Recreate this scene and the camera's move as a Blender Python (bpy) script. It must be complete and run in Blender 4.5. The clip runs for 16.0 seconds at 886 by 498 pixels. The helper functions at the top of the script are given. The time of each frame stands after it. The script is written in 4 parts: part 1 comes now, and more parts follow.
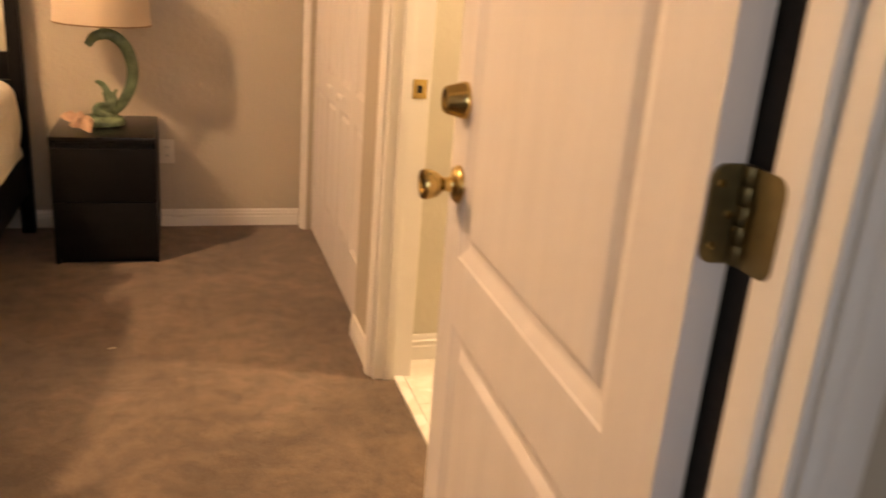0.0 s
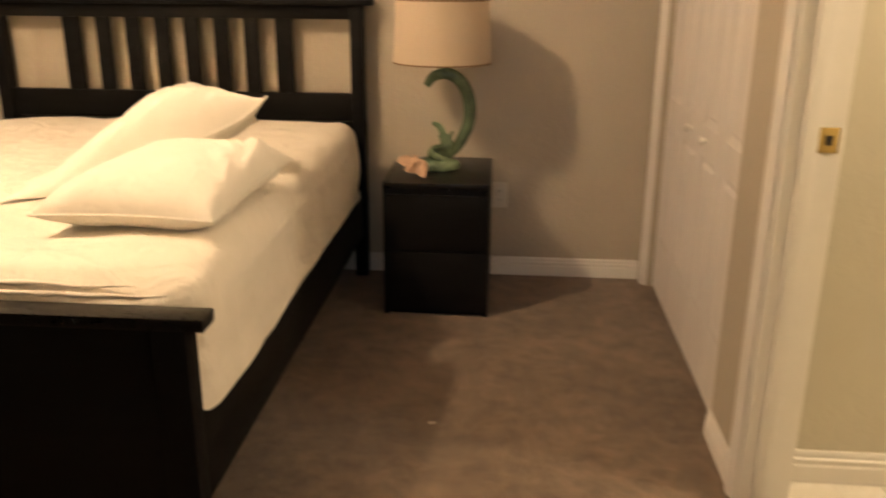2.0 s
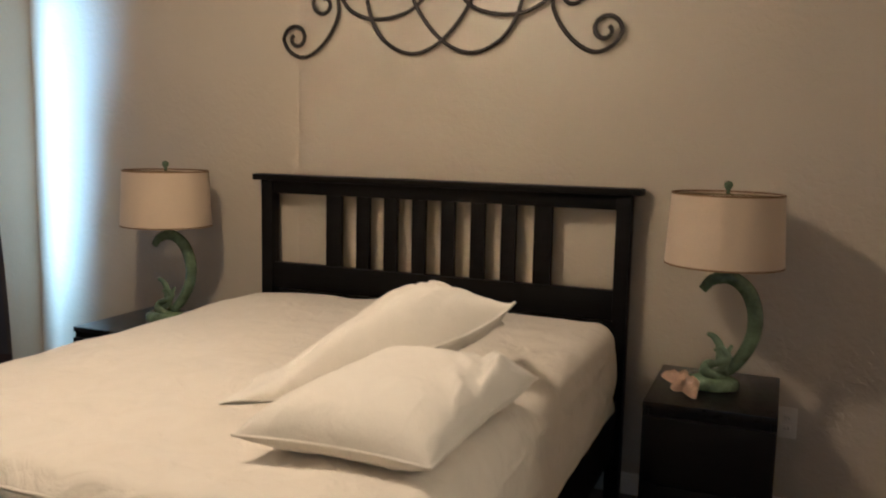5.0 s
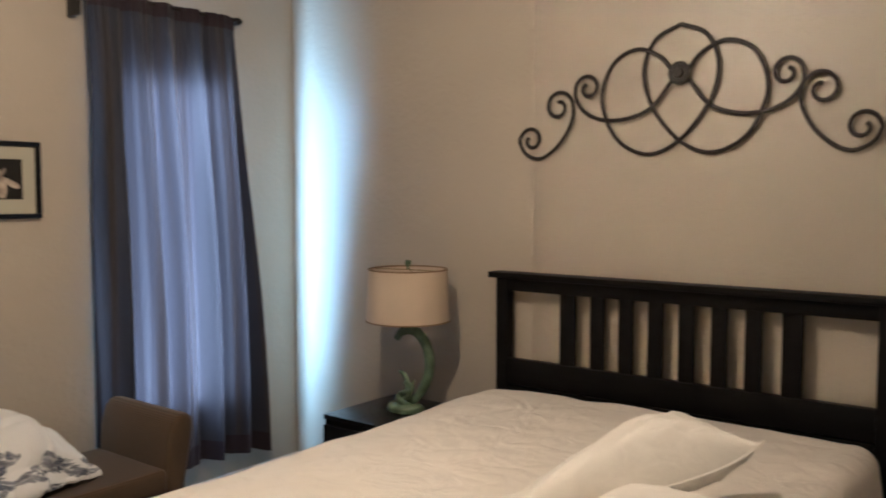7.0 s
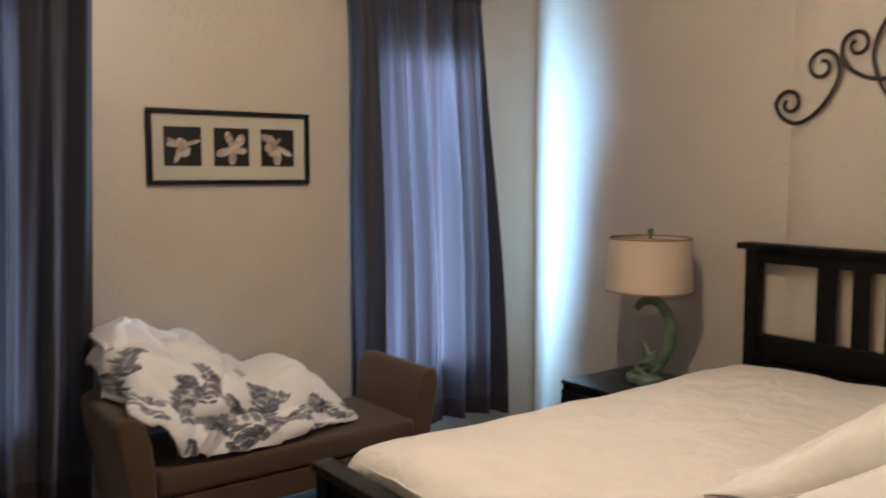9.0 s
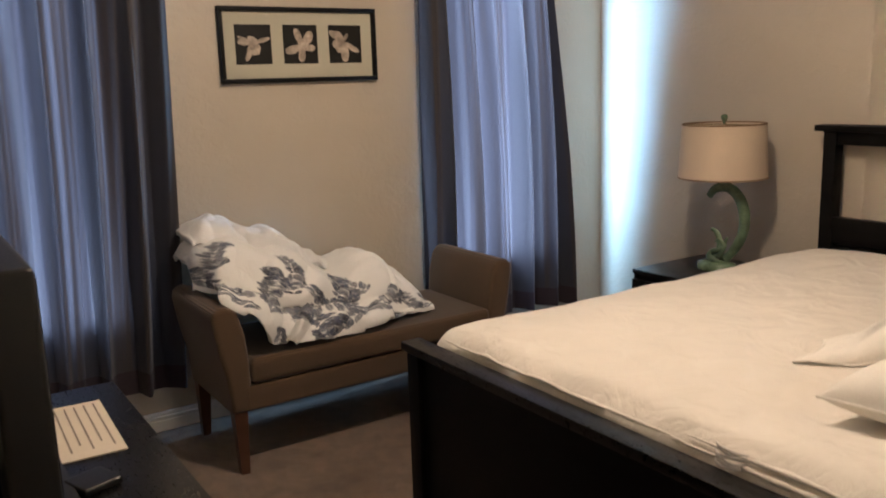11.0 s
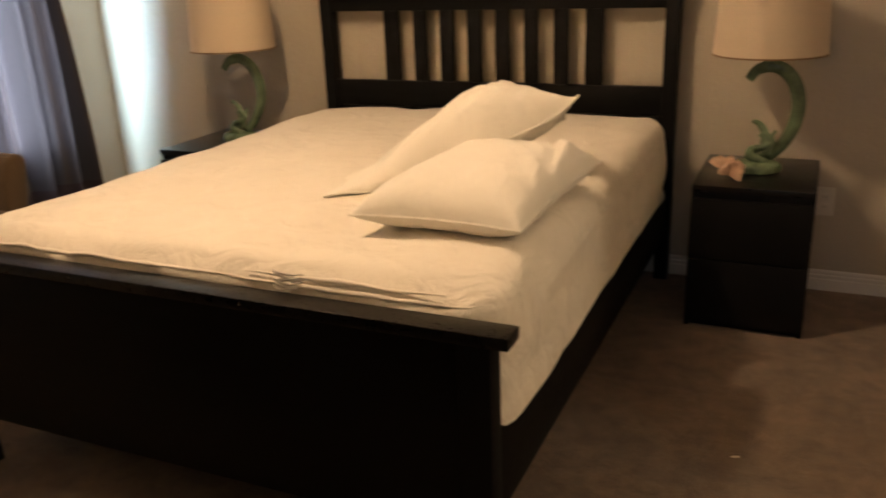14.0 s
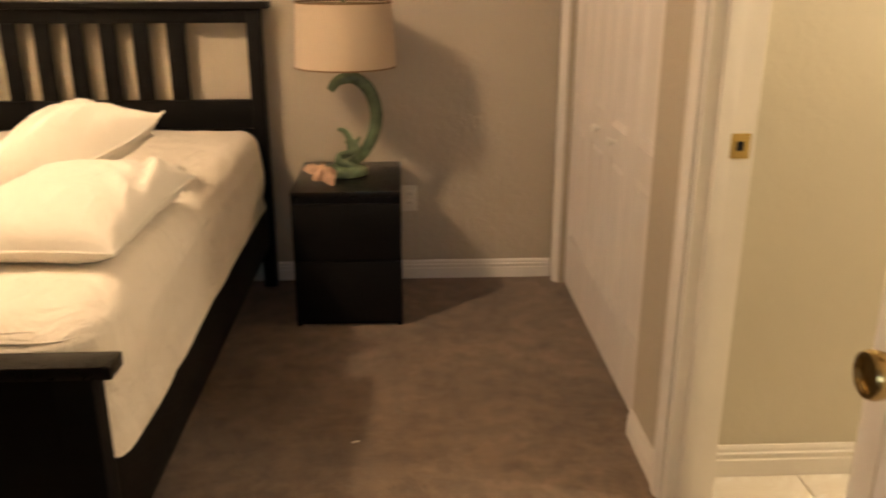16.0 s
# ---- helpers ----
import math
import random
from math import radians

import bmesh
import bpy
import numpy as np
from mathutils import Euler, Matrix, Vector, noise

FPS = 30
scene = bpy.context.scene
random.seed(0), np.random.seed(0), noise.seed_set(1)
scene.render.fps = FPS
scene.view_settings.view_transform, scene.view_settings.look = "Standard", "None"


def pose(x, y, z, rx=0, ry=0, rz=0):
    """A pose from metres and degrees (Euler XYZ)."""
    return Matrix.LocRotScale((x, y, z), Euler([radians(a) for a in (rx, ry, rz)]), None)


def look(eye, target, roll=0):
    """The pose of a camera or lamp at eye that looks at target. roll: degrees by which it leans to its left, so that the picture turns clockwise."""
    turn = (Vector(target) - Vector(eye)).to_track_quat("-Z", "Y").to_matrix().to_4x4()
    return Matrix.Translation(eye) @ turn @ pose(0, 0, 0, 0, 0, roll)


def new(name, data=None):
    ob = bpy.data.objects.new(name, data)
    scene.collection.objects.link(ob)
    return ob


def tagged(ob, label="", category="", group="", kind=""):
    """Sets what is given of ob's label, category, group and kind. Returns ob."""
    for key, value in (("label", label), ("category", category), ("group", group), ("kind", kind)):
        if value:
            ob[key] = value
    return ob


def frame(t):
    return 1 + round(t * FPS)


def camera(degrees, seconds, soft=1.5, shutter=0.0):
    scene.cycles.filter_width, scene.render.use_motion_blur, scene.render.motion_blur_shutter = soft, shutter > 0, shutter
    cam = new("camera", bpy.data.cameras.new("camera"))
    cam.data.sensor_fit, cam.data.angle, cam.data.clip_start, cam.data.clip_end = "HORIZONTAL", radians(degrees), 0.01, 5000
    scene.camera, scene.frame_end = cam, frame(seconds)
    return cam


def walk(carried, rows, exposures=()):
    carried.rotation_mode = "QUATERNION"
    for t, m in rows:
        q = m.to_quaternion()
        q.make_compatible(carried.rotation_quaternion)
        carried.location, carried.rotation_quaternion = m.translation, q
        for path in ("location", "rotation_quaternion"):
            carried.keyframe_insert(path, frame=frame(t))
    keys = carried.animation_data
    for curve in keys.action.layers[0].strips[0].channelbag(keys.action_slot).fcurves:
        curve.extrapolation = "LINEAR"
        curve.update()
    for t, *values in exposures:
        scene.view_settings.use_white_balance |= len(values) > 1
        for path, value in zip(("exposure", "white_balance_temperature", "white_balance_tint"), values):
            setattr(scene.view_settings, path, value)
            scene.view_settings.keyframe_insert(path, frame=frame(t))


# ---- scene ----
cam = camera(55.5, 16.0, 1.8, 0.6)
PATH = [
    (0, (1.455, -4.152, 1.313), (2.046, -2.35, 0.676), 4.7),
    (0.5, (1.452, -4.019, 1.309), (1.889, -2.176, 0.669), 3.4),
    (1, (1.44, -3.88, 1.317), (1.74, -2.008, 0.679), 2.0),
    (1.5, (1.427, -3.766, 1.311), (1.53, -1.874, 0.67), 1.1),
    (2, (1.428, -3.646, 1.31), (1.279, -1.752, 0.686), 0.4),
    (2.5, (1.428, -3.519, 1.322), (1.044, -1.643, 0.746), -0.1),
    (3, (1.425, -3.443, 1.328), (0.88, -1.593, 0.799), -0.6),
    (5.5, (1.312, -3.216, 1.41), (0.485, -1.407, 1.196), 1.4),
    (6, (1.297, -3.216, 1.464), (0.346, -1.466, 1.281), 1.1),
    (6.5, (1.28, -3.244, 1.505), (0.213, -1.559, 1.358), 0.4),
    (7, (1.312, -3.238, 1.559), (0.093, -1.657, 1.426), 0.0),
    (7.5, (1.316, -3.25, 1.558), (-0.032, -1.778, 1.446), 0.0),
    (8, (1.313, -3.271, 1.547), (-0.133, -1.894, 1.432), 0.0),
    (8.5, (1.314, -3.287, 1.543), (-0.21, -2.0, 1.396), -0.1),
    (9, (1.314, -3.295, 1.499), (-0.285, -2.107, 1.321), -0.0),
    (9.5, (1.321, -3.291, 1.527), (-0.344, -2.214, 1.262), 0.2),
    (12, (1.27, -3.475, 1.352), (-0.247, -2.269, 0.86), -3.4),
    (12.5, (1.267, -3.471, 1.334), (-0.05, -2.075, 0.769), -3.7),
    (13, (1.275, -3.492, 1.328), (0.165, -1.948, 0.707), -2.8),
    (13.5, (1.308, -3.523, 1.34), (0.36, -1.884, 0.696), -2.3),
    (14, (1.336, -3.531, 1.352), (0.552, -1.814, 0.691), -2.3),
    (14.5, (1.338, -3.474, 1.339), (0.75, -1.682, 0.672), -1.4),
    (15, (1.332, -3.451, 1.334), (0.953, -1.602, 0.671), -0.5),
    (15.5, (1.375, -3.525, 1.366), (1.218, -1.646, 0.701), 0.0),
    (16, (1.384, -3.57, 1.357), (1.467, -1.68, 0.709), -0.0),
]
EXPOSURES = [(0.0, 1.52, 7950, 24), (0.5, 1.66, 7430, 18), (1.5, 1.45, 6270, 10), (2.0, 1.08, 6660, 11), (2.5, 0.93, 5900, 10), (3.0, 0.70, 5750, 10), (5.5, 0.15, 5150, 9), (7.0, 0.10, 5050, 10), (8.0, 0.04, 4950, 10), (9.0, 0.14, 5050, 12), (9.5, 0.14, 5080, 12), (12.0, 0.38, 5500, 12), (13.5, 0.35, 6370, 10), (14.5, 0.48, 7250, 19), (15.5, 0.95, 7820, 20), (16.0, 1.0, 6760, 13)]
walk(cam, [(t, look(e, g, r)) for t, e, g, r in PATH], EXPOSURES)

# ---- world and lights ----
world = bpy.data.worlds.new("sky")
scene.world = world
world.use_nodes = True
sky = world.node_tree.nodes.new("ShaderNodeTexSky")
sky.sky_type, sky.sun_disc = "NISHITA", False
sky.sun_elevation, sky.sun_rotation = radians(50), radians(120)
world.node_tree.links.new(sky.outputs[0], world.node_tree.nodes["Background"].inputs[0])
world.node_tree.nodes["Background"].inputs[1].default_value = 0.1


def lamp(name, kind, power, colour, m, size=0.1, size_y=None):
    data = bpy.data.lights.new(name, kind)
    data.energy, data.color = power, colour
    if kind == "AREA":
        data.shape, data.size, data.size_y = "RECTANGLE", size, size_y or size
    else:
        data.shadow_soft_size = size
    ob = new(name, data)
    ob.matrix_world = m
    return ob


XW, XE, YS, CEIL = -2.24, 2.05, -3.54, 2.74
lamp("ceiling_lamp_light", "POINT", 80, (1.0, 0.705, 0.425), pose(-0.25, -1.9, 2.48), 0.07)
lamp("bathroom_lamp_light", "POINT", 38, (1.0, 0.79, 0.53), pose(3.1, -2.1, 2.1), 0.12)
WIN = [(-1.01, -0.51), (-3.24, -2.70)]
WIN_Z = (0.50, 2.08)
for (y0, y1), power in zip(WIN, (320, 140)):
    lamp("window_daylight", "AREA", power, (0.48, 0.77, 1.0), pose(XW - 0.008, (y0 + y1) / 2, sum(WIN_Z) / 2, 0, -90, 0), WIN_Z[1] - WIN_Z[0], y1 - y0)
# weak fill added in the hall behind the camera, its source never in view
lamp("hall_daylight", "AREA", 4, (0.80, 0.90, 1.0), pose(1.5, -5.92, 1.6, 90, 0, 0), 1.0, 1.2)


# ---- materials ----
def nodes_of(name):
    m = bpy.data.materials.new(name)
    m.use_nodes = True
    n = m.node_tree.nodes
    return m, n, m.node_tree.links, n["Principled BSDF"]


def tex(n, k, kind="Object"):
    t = n.new("ShaderNodeTexCoord")
    mp = n.new("ShaderNodeMapping")
    k.new(t.outputs[kind], mp.inputs[0])
    return mp


def noise_at(n, k, co, scale, detail=3.0, rough=0.55, dist=0.0):
    t = n.new("ShaderNodeTexNoise")
    t.inputs["Scale"].default_value, t.inputs["Detail"].default_value = scale, detail
    t.inputs["Roughness"].default_value, t.inputs["Distortion"].default_value = rough, dist
    k.new(co.outputs[0], t.inputs["Vector"])
    return t


def ramp(n, k, source, stops):
    r = n.new("ShaderNodeValToRGB")
    while len(r.color_ramp.elements) < len(stops):
        r.color_ramp.elements.new(0.5)
    for e, (p, c) in zip(r.color_ramp.elements, stops):
        e.position, e.color = p, (*c, 1) if len(c) == 3 else c
    k.new(source, r.inputs[0])
    return r


def mix(n, k, a, b, f, mode="MIX"):
    x = n.new("ShaderNodeMix")
    x.data_type, x.blend_type = "RGBA", mode
    for sock, v in ((x.inputs[0], f), (x.inputs[6], a), (x.inputs[7], b)):
        if hasattr(v, "is_output"):
            k.new(v, sock)
        else:
            sock.default_value = v if isinstance(v, float) else (*v, 1)
    return x.outputs[2]


def bump(n, k, b, height, strength, dist=0.01):
    x = n.new("ShaderNodeBump")
    x.inputs["Strength"].default_value, x.inputs["Distance"].default_value = strength, dist
    k.new(height, x.inputs["Height"])
    k.new(x.outputs[0], b.inputs["Normal"])


def surface(name, base, rough, var=0.12, scale=3.0, fine=60.0, relief=0.1, dist=0.004, metal=0.0, spec=0.5, stretch=(1, 1, 1)):
    """Base colour with broad and fine variation, uneven gloss and fine relief."""
    m, n, k, b = nodes_of(name)
    co = tex(n, k)
    co.inputs["Scale"].default_value = stretch
    a, f = noise_at(n, k, co, scale, 4), noise_at(n, k, co, fine, 5, 0.6)
    lo, hi = tuple(c * (1 - var) for c in base), tuple(min(1, c * (1 + var)) for c in base)
    r1 = ramp(n, k, a.outputs[0], [(0.3, lo), (0.7, hi)])
    r2 = ramp(n, k, f.outputs[0], [(0.3, (1 - var * 0.6,) * 3), (0.7, (1.0, 1.0, 1.0))])
    k.new(mix(n, k, r1.outputs[0], r2.outputs[0], 1.0, "MULTIPLY"), b.inputs["Base Color"])
    rr = ramp(n, k, f.outputs[0], [(0.2, (max(0, rough - 0.08),) * 3), (0.8, (min(1, rough + 0.08),) * 3)])
    k.new(rr.outputs[0], b.inputs["Roughness"])
    b.inputs["Metallic"].default_value, b.inputs["Specular IOR Level"].default_value = metal, spec
    bump(n, k, b, f.outputs[0], relief, dist)
    return m


def wall_paint(name, base, rough=0.5, relief=0.32):
    """Painted drywall with a sprayed, knocked-down texture."""
    m, n, k, b = nodes_of(name)
    co = tex(n, k)
    co.inputs["Location"].default_value, co.inputs["Rotation"].default_value = (3.17, 1.73, 2.31), (0.41, 0.73, 0.29)
    a, f, g = noise_at(n, k, co, 1.3, 3), noise_at(n, k, co, 34, 3, 0.5, 0.4), noise_at(n, k, co, 150, 2)
    r = ramp(n, k, a.outputs[0], [(0.3, tuple(c * 0.95 for c in base)), (0.7, tuple(c * 1.04 for c in base))])
    k.new(r.outputs[0], b.inputs["Base Color"])
    b.inputs["Roughness"].default_value = rough
    blobs = ramp(n, k, f.outputs[0], [(0.42, (0, 0, 0)), (0.58, (1, 1, 1))])
    k_h = mix(n, k, blobs.outputs[0], g.outputs[0], 0.18)
    bump(n, k, b, k_h, relief, 0.003)
    return m


def carpet():
    m, n, k, b = nodes_of("brown_carpet")
    co = tex(n, k)
    a, c, f = noise_at(n, k, co, 2.2, 5, 0.6, 0.5), noise_at(n, k, co, 14, 4, 0.7), noise_at(n, k, co, 170, 3, 0.75)
    r = ramp(n, k, a.outputs[0], [(0.34, (0.125, 0.084, 0.056)), (0.66, (0.215, 0.148, 0.100))])
    r2 = ramp(n, k, c.outputs[0], [(0.36, (0.70, 0.70, 0.70)), (0.64, (1.14, 1.14, 1.14))])
    r3 = ramp(n, k, f.outputs[0], [(0.33, (0.55, 0.55, 0.55)), (0.67, (1.32, 1.32, 1.32))])
    x = mix(n, k, r.outputs[0], r2.outputs[0], 1.0, "MULTIPLY")
    k.new(mix(n, k, x, r3.outputs[0], 1.0, "MULTIPLY"), b.inputs["Base Color"])
    b.inputs["Roughness"].default_value, b.inputs["Specular IOR Level"].default_value = 1.0, 0.1
    b.inputs["Sheen Weight"].default_value = 0.25
    h = mix(n, k, c.outputs[0], f.outputs[0], 0.5)
    bump(n, k, b, h, 0.8, 0.012)
    return m


def cloth(name, base, weave=500.0, rough=0.9, translucent=0.0, wrinkle=9.0, relief=0.25, dist=0.006):
    """Woven cloth with soft creases; it may let light through."""
    m, n, k, b = nodes_of(name)
    co = tex(n, k)
    a, f = noise_at(n, k, co, wrinkle, 5, 0.55, 0.6), noise_at(n, k, co, weave, 2, 0.6)
    r = ramp(n, k, a.outputs[0], [(0.3, tuple(c * 0.95 for c in base)), (0.7, base)])
    r2 = ramp(n, k, f.outputs[0], [(0.3, (0.9, 0.9, 0.9)), (0.7, (1.0, 1.0, 1.0))])
    colour = mix(n, k, r.outputs[0], r2.outputs[0], 1.0, "MULTIPLY")
    k.new(colour, b.inputs["Base Color"])
    b.inputs["Roughness"].default_value, b.inputs["Specular IOR Level"].default_value = rough, 0.2
    b.inputs["Sheen Weight"].default_value = 0.15
    h = mix(n, k, a.outputs[0], f.outputs[0], 0.12)
    bump(n, k, b, h, relief, dist)
    if translucent:
        tr, sh = n.new("ShaderNodeBsdfTranslucent"), n.new("ShaderNodeMixShader")
        k.new(colour, tr.inputs[0])
        sh.inputs[0].default_value = translucent
        k.new(b.outputs[0], sh.inputs[1]), k.new(tr.outputs[0], sh.inputs[2])
        k.new(sh.outputs[0], n["Material Output"].inputs[0])
    return m


def quilted():
    """White cotton pad: stitched wavy puffs, creases and a fine weave."""
    m, n, k, b = nodes_of("white_quilted_cotton")
    co = tex(n, k)
    warp = noise_at(n, k, co, 5, 2)
    add_ = n.new("ShaderNodeVectorMath")
    add_.operation = "MULTIPLY_ADD"
    k.new(warp.outputs["Color"], add_.inputs[0])
    add_.inputs[1].default_value = (0.10, 0.10, 0.10)
    k.new(co.outputs[0], add_.inputs[2])
    vo = n.new("ShaderNodeTexVoronoi")
    vo.feature = "DISTANCE_TO_EDGE"
    vo.inputs["Scale"].default_value = 6.0
    k.new(add_.outputs[0], vo.inputs["Vector"])
    puff = ramp(n, k, vo.outputs["Distance"], [(0.0, (0.25, 0.25, 0.25)), (0.12, (0.6, 0.6, 0.6)), (0.40, (1, 1, 1))])
    a, f = noise_at(n, k, co, 7, 5, 0.55, 1.2), noise_at(n, k, co, 420, 2, 0.6)
    r = ramp(n, k, a.outputs[0], [(0.3, (0.755, 0.70, 0.61)), (0.7, (0.80, 0.745, 0.655))])
    k.new(r.outputs[0], b.inputs["Base Color"])
    b.inputs["Roughness"].default_value, b.inputs["Sheen Weight"].default_value = 0.88, 0.15
    b.inputs["Specular IOR Level"].default_value = 0.2
    h = mix(n, k, mix(n, k, puff.outputs[0], a.outputs[0], 0.76), f.outputs[0], 0.05)
    bump(n, k, b, h, 0.85, 0.030)
    return m


def curtain_cloth():
    """Slate blue and brown woven stripes, thin enough for daylight to show through."""
    m, n, k, b = nodes_of("striped_curtain_cloth")
    co = tex(n, k, "UV")
    co.inputs["Scale"].default_value = (1, 0.02, 1)
    a = noise_at(n, k, co, 16, 2, 0.5)
    fine_co = tex(n, k, "UV")
    f = noise_at(n, k, fine_co, 260, 2, 0.7)
    r = ramp(n, k, a.outputs[0], [(0.35, (0.010, 0.012, 0.021)), (0.50, (0.017, 0.019, 0.031)), (0.57, (0.034, 0.026, 0.025)), (0.64, (0.012, 0.014, 0.025))])
    r2 = ramp(n, k, f.outputs[0], [(0.3, (0.85, 0.85, 0.85)), (0.7, (1.1, 1.1, 1.1))])
    colour = mix(n, k, r.outputs[0], r2.outputs[0], 1.0, "MULTIPLY")
    k.new(colour, b.inputs["Base Color"])
    b.inputs["Roughness"].default_value, b.inputs["Sheen Weight"].default_value = 0.75, 0.2
    bump(n, k, b, f.outputs[0], 0.15, 0.002)
    tr, sh = n.new("ShaderNodeBsdfTranslucent"), n.new("ShaderNodeMixShader")
    # woven stripes as seen through, darkened further to put fold shade into the colour
    stripe_fold_shade = ramp(n, k, a.outputs[0], [(0.36, (0.62, 0.43, 0.43)), (0.48, (0.36, 0.24, 0.25)), (0.57, (0.15, 0.09, 0.08)), (0.66, (0.50, 0.34, 0.35))])
    k.new(mix(n, k, stripe_fold_shade.outputs[0], r2.outputs[0], 1.0, "MULTIPLY"), tr.inputs[0])
    sh.inputs[0].default_value = 0.0140
    k.new(b.outputs[0], sh.inputs[1]), k.new(tr.outputs[0], sh.inputs[2])
    k.new(sh.outputs[0], n["Material Output"].inputs[0])
    return m


def printed_cotton():
    """White cotton; the woven-in leaf print is stored on the cloth as an attribute."""
    m, n, k, b = nodes_of("leaf_printed_cotton")
    co = tex(n, k)
    at = n.new("ShaderNodeAttribute")
    at.attribute_name = "print"
    grain = noise_at(n, k, co, 90, 3, 0.7)
    worn = ramp(n, k, grain.outputs[0], [(0.28, (0.80, 0.80, 0.80)), (0.50, (1, 1, 1))])
    mask = mix(n, k, at.outputs["Color"], worn.outputs[0], 1.0, "MULTIPLY")
    ink = ramp(n, k, noise_at(n, k, co, 30, 2).outputs[0], [(0.35, (0.010, 0.014, 0.036)), (0.65, (0.038, 0.052, 0.105))])
    k.new(mix(n, k, (0.78, 0.77, 0.74), ink.outputs[0], mask), b.inputs["Base Color"])
    b.inputs["Roughness"].default_value, b.inputs["Sheen Weight"].default_value = 0.62, 0.1
    cr = noise_at(n, k, co, 15, 5, 0.6, 1.0)
    bump(n, k, b, cr.outputs[0], 0.6, 0.014)
    return m


def leaf_print(ob, nu, nv, wide, deep, sprays, seed, tone=1.0, placed=()):
    """Stores a print of leafy sprays on a grid cloth: stems with paired leaves and a flower head."""
    rnd = random.Random(seed)
    i, j = np.meshgrid(np.arange(nu + 1), np.arange(nv + 1))
    a, b = i.ravel() / nu * wide, j.ravel() / nv * deep
    value = np.zeros(len(a))

    def leaf(ca, cb, ang, ln, wd, tone):
        da, db = a - ca, b - cb
        p, q = da * math.cos(ang) + db * math.sin(ang), -da * math.sin(ang) + db * math.cos(ang)
        t = np.clip(p / ln, 0, 1)
        half = wd * np.sin(np.pi * t) ** 0.8
        vein = np.where(np.abs(q) < 0.0010, 0.7, 1.0)
        inside = np.clip((half - np.abs(q)) / 0.0025, 0, 1) * ((p > 0) & (p < ln)) * vein
        np.maximum(value, inside * tone, out=value)

    cols = max(1, round(math.sqrt(max(1, sprays) * wide / deep)))
    starts = [(u * wide, v * deep, a_) for u, v, a_ in placed]
    starts += [((k_ % cols + rnd.uniform(0.15, 0.85)) * wide / cols, deep * (k_ // cols + rnd.uniform(0.1, 0.9)) / math.ceil(sprays / cols), rnd.uniform(0, 6.28)) for k_ in range(sprays)]
    for ca, cb, ang in starts:
        bend = rnd.uniform(-2.0, 2.0)
        for s_ in range(8):
            for side in (-1, 1):
                leaf(ca, cb, ang + side * rnd.uniform(0.6, 1.1), rnd.uniform(0.036, 0.058), rnd.uniform(0.010, 0.016), tone * rnd.uniform(0.7, 1.0))
            leaf(ca, cb, ang, 0.024, 0.0022, 0.9 * tone)
            ca, cb, ang = ca + 0.023 * math.cos(ang), cb + 0.023 * math.sin(ang), ang + bend * 0.07
        for p_ in range(7):
            leaf(ca, cb, ang + 6.283 * p_ / 7, rnd.uniform(0.028, 0.042), 0.012, tone * rnd.uniform(0.4, 1.0))
    layer = ob.data.color_attributes.new("print", "FLOAT_COLOR", "POINT")
    rgba = np.ones((len(value), 4), dtype=np.float32)
    rgba[:, :3] = value[:, None]
    layer.data.foreach_set("color", rgba.ravel())


def ribbed_upholstery():
    m, n, k, b = nodes_of("ribbed_tan_upholstery")
    co = tex(n, k)
    w = n.new("ShaderNodeTexWave")
    w.bands_direction = "Z"
    w.inputs["Scale"].default_value, w.inputs["Distortion"].default_value = 42, 0.6
    k.new(co.outputs[0], w.inputs["Vector"])
    a = noise_at(n, k, co, 5, 4)
    r = ramp(n, k, w.outputs[0], [(0.2, (0.054, 0.030, 0.0125)), (0.8, (0.090, 0.054, 0.024))])
    r2 = ramp(n, k, a.outputs[0], [(0.3, (0.88, 0.88, 0.88)), (0.7, (1.06, 1.06, 1.06))])
    k.new(mix(n, k, r.outputs[0], r2.outputs[0], 1.0, "MULTIPLY"), b.inputs["Base Color"])
    b.inputs["Roughness"].default_value, b.inputs["Sheen Weight"].default_value = 0.9, 0.2
    bump(n, k, b, w.outputs[0], 0.35, 0.004)
    return m


def marble():
    m, n, k, b = nodes_of("cream_marble_tile")
    co = tex(n, k)
    a = noise_at(n, k, co, 4, 8, 0.65, 1.5)
    r = ramp(n, k, a.outputs[0], [(0.35, (0.80, 0.77, 0.70)), (0.50, (0.70, 0.65, 0.56)), (0.56, (0.82, 0.80, 0.74))])
    k.new(r.outputs[0], b.inputs["Base Color"])
    b.inputs["Roughness"].default_value = 0.25
    return m


WALL = wall_paint("greige_wall_paint", (0.44, 0.387, 0.304), 0.42, 0.30)
BATH_WALL = wall_paint("pale_green_wall_paint", (0.50, 0.468, 0.375), 0.55, 0.14)
# ceilings stay out of view; colour lowered to weaken bounce onto the walls
CEILING = wall_paint("darkened_ceiling_paint", (0.45, 0.43, 0.40), 0.7)
TRIM = surface("white_trim_paint", (0.74, 0.71, 0.66), 0.35, 0.04, 2, 90, 0.05)
DOOR = surface("white_door_paint", (0.70, 0.66, 0.63), 0.4, 0.04, 2, 70, 0.08, stretch=(8, 8, 1))
CARPET = carpet()
BLACK = surface("black_brown_stained_wood", (0.0062, 0.0059, 0.0058), 0.5, 0.25, 3, 45, 0.10, spec=0.10, stretch=(1, 1, 6))
BLACK_TOP = surface("black_brown_wood_top", (0.005, 0.0047, 0.0047), 0.30, 0.2, 3, 60, 0.008, spec=0.32, stretch=(1, 5, 1))
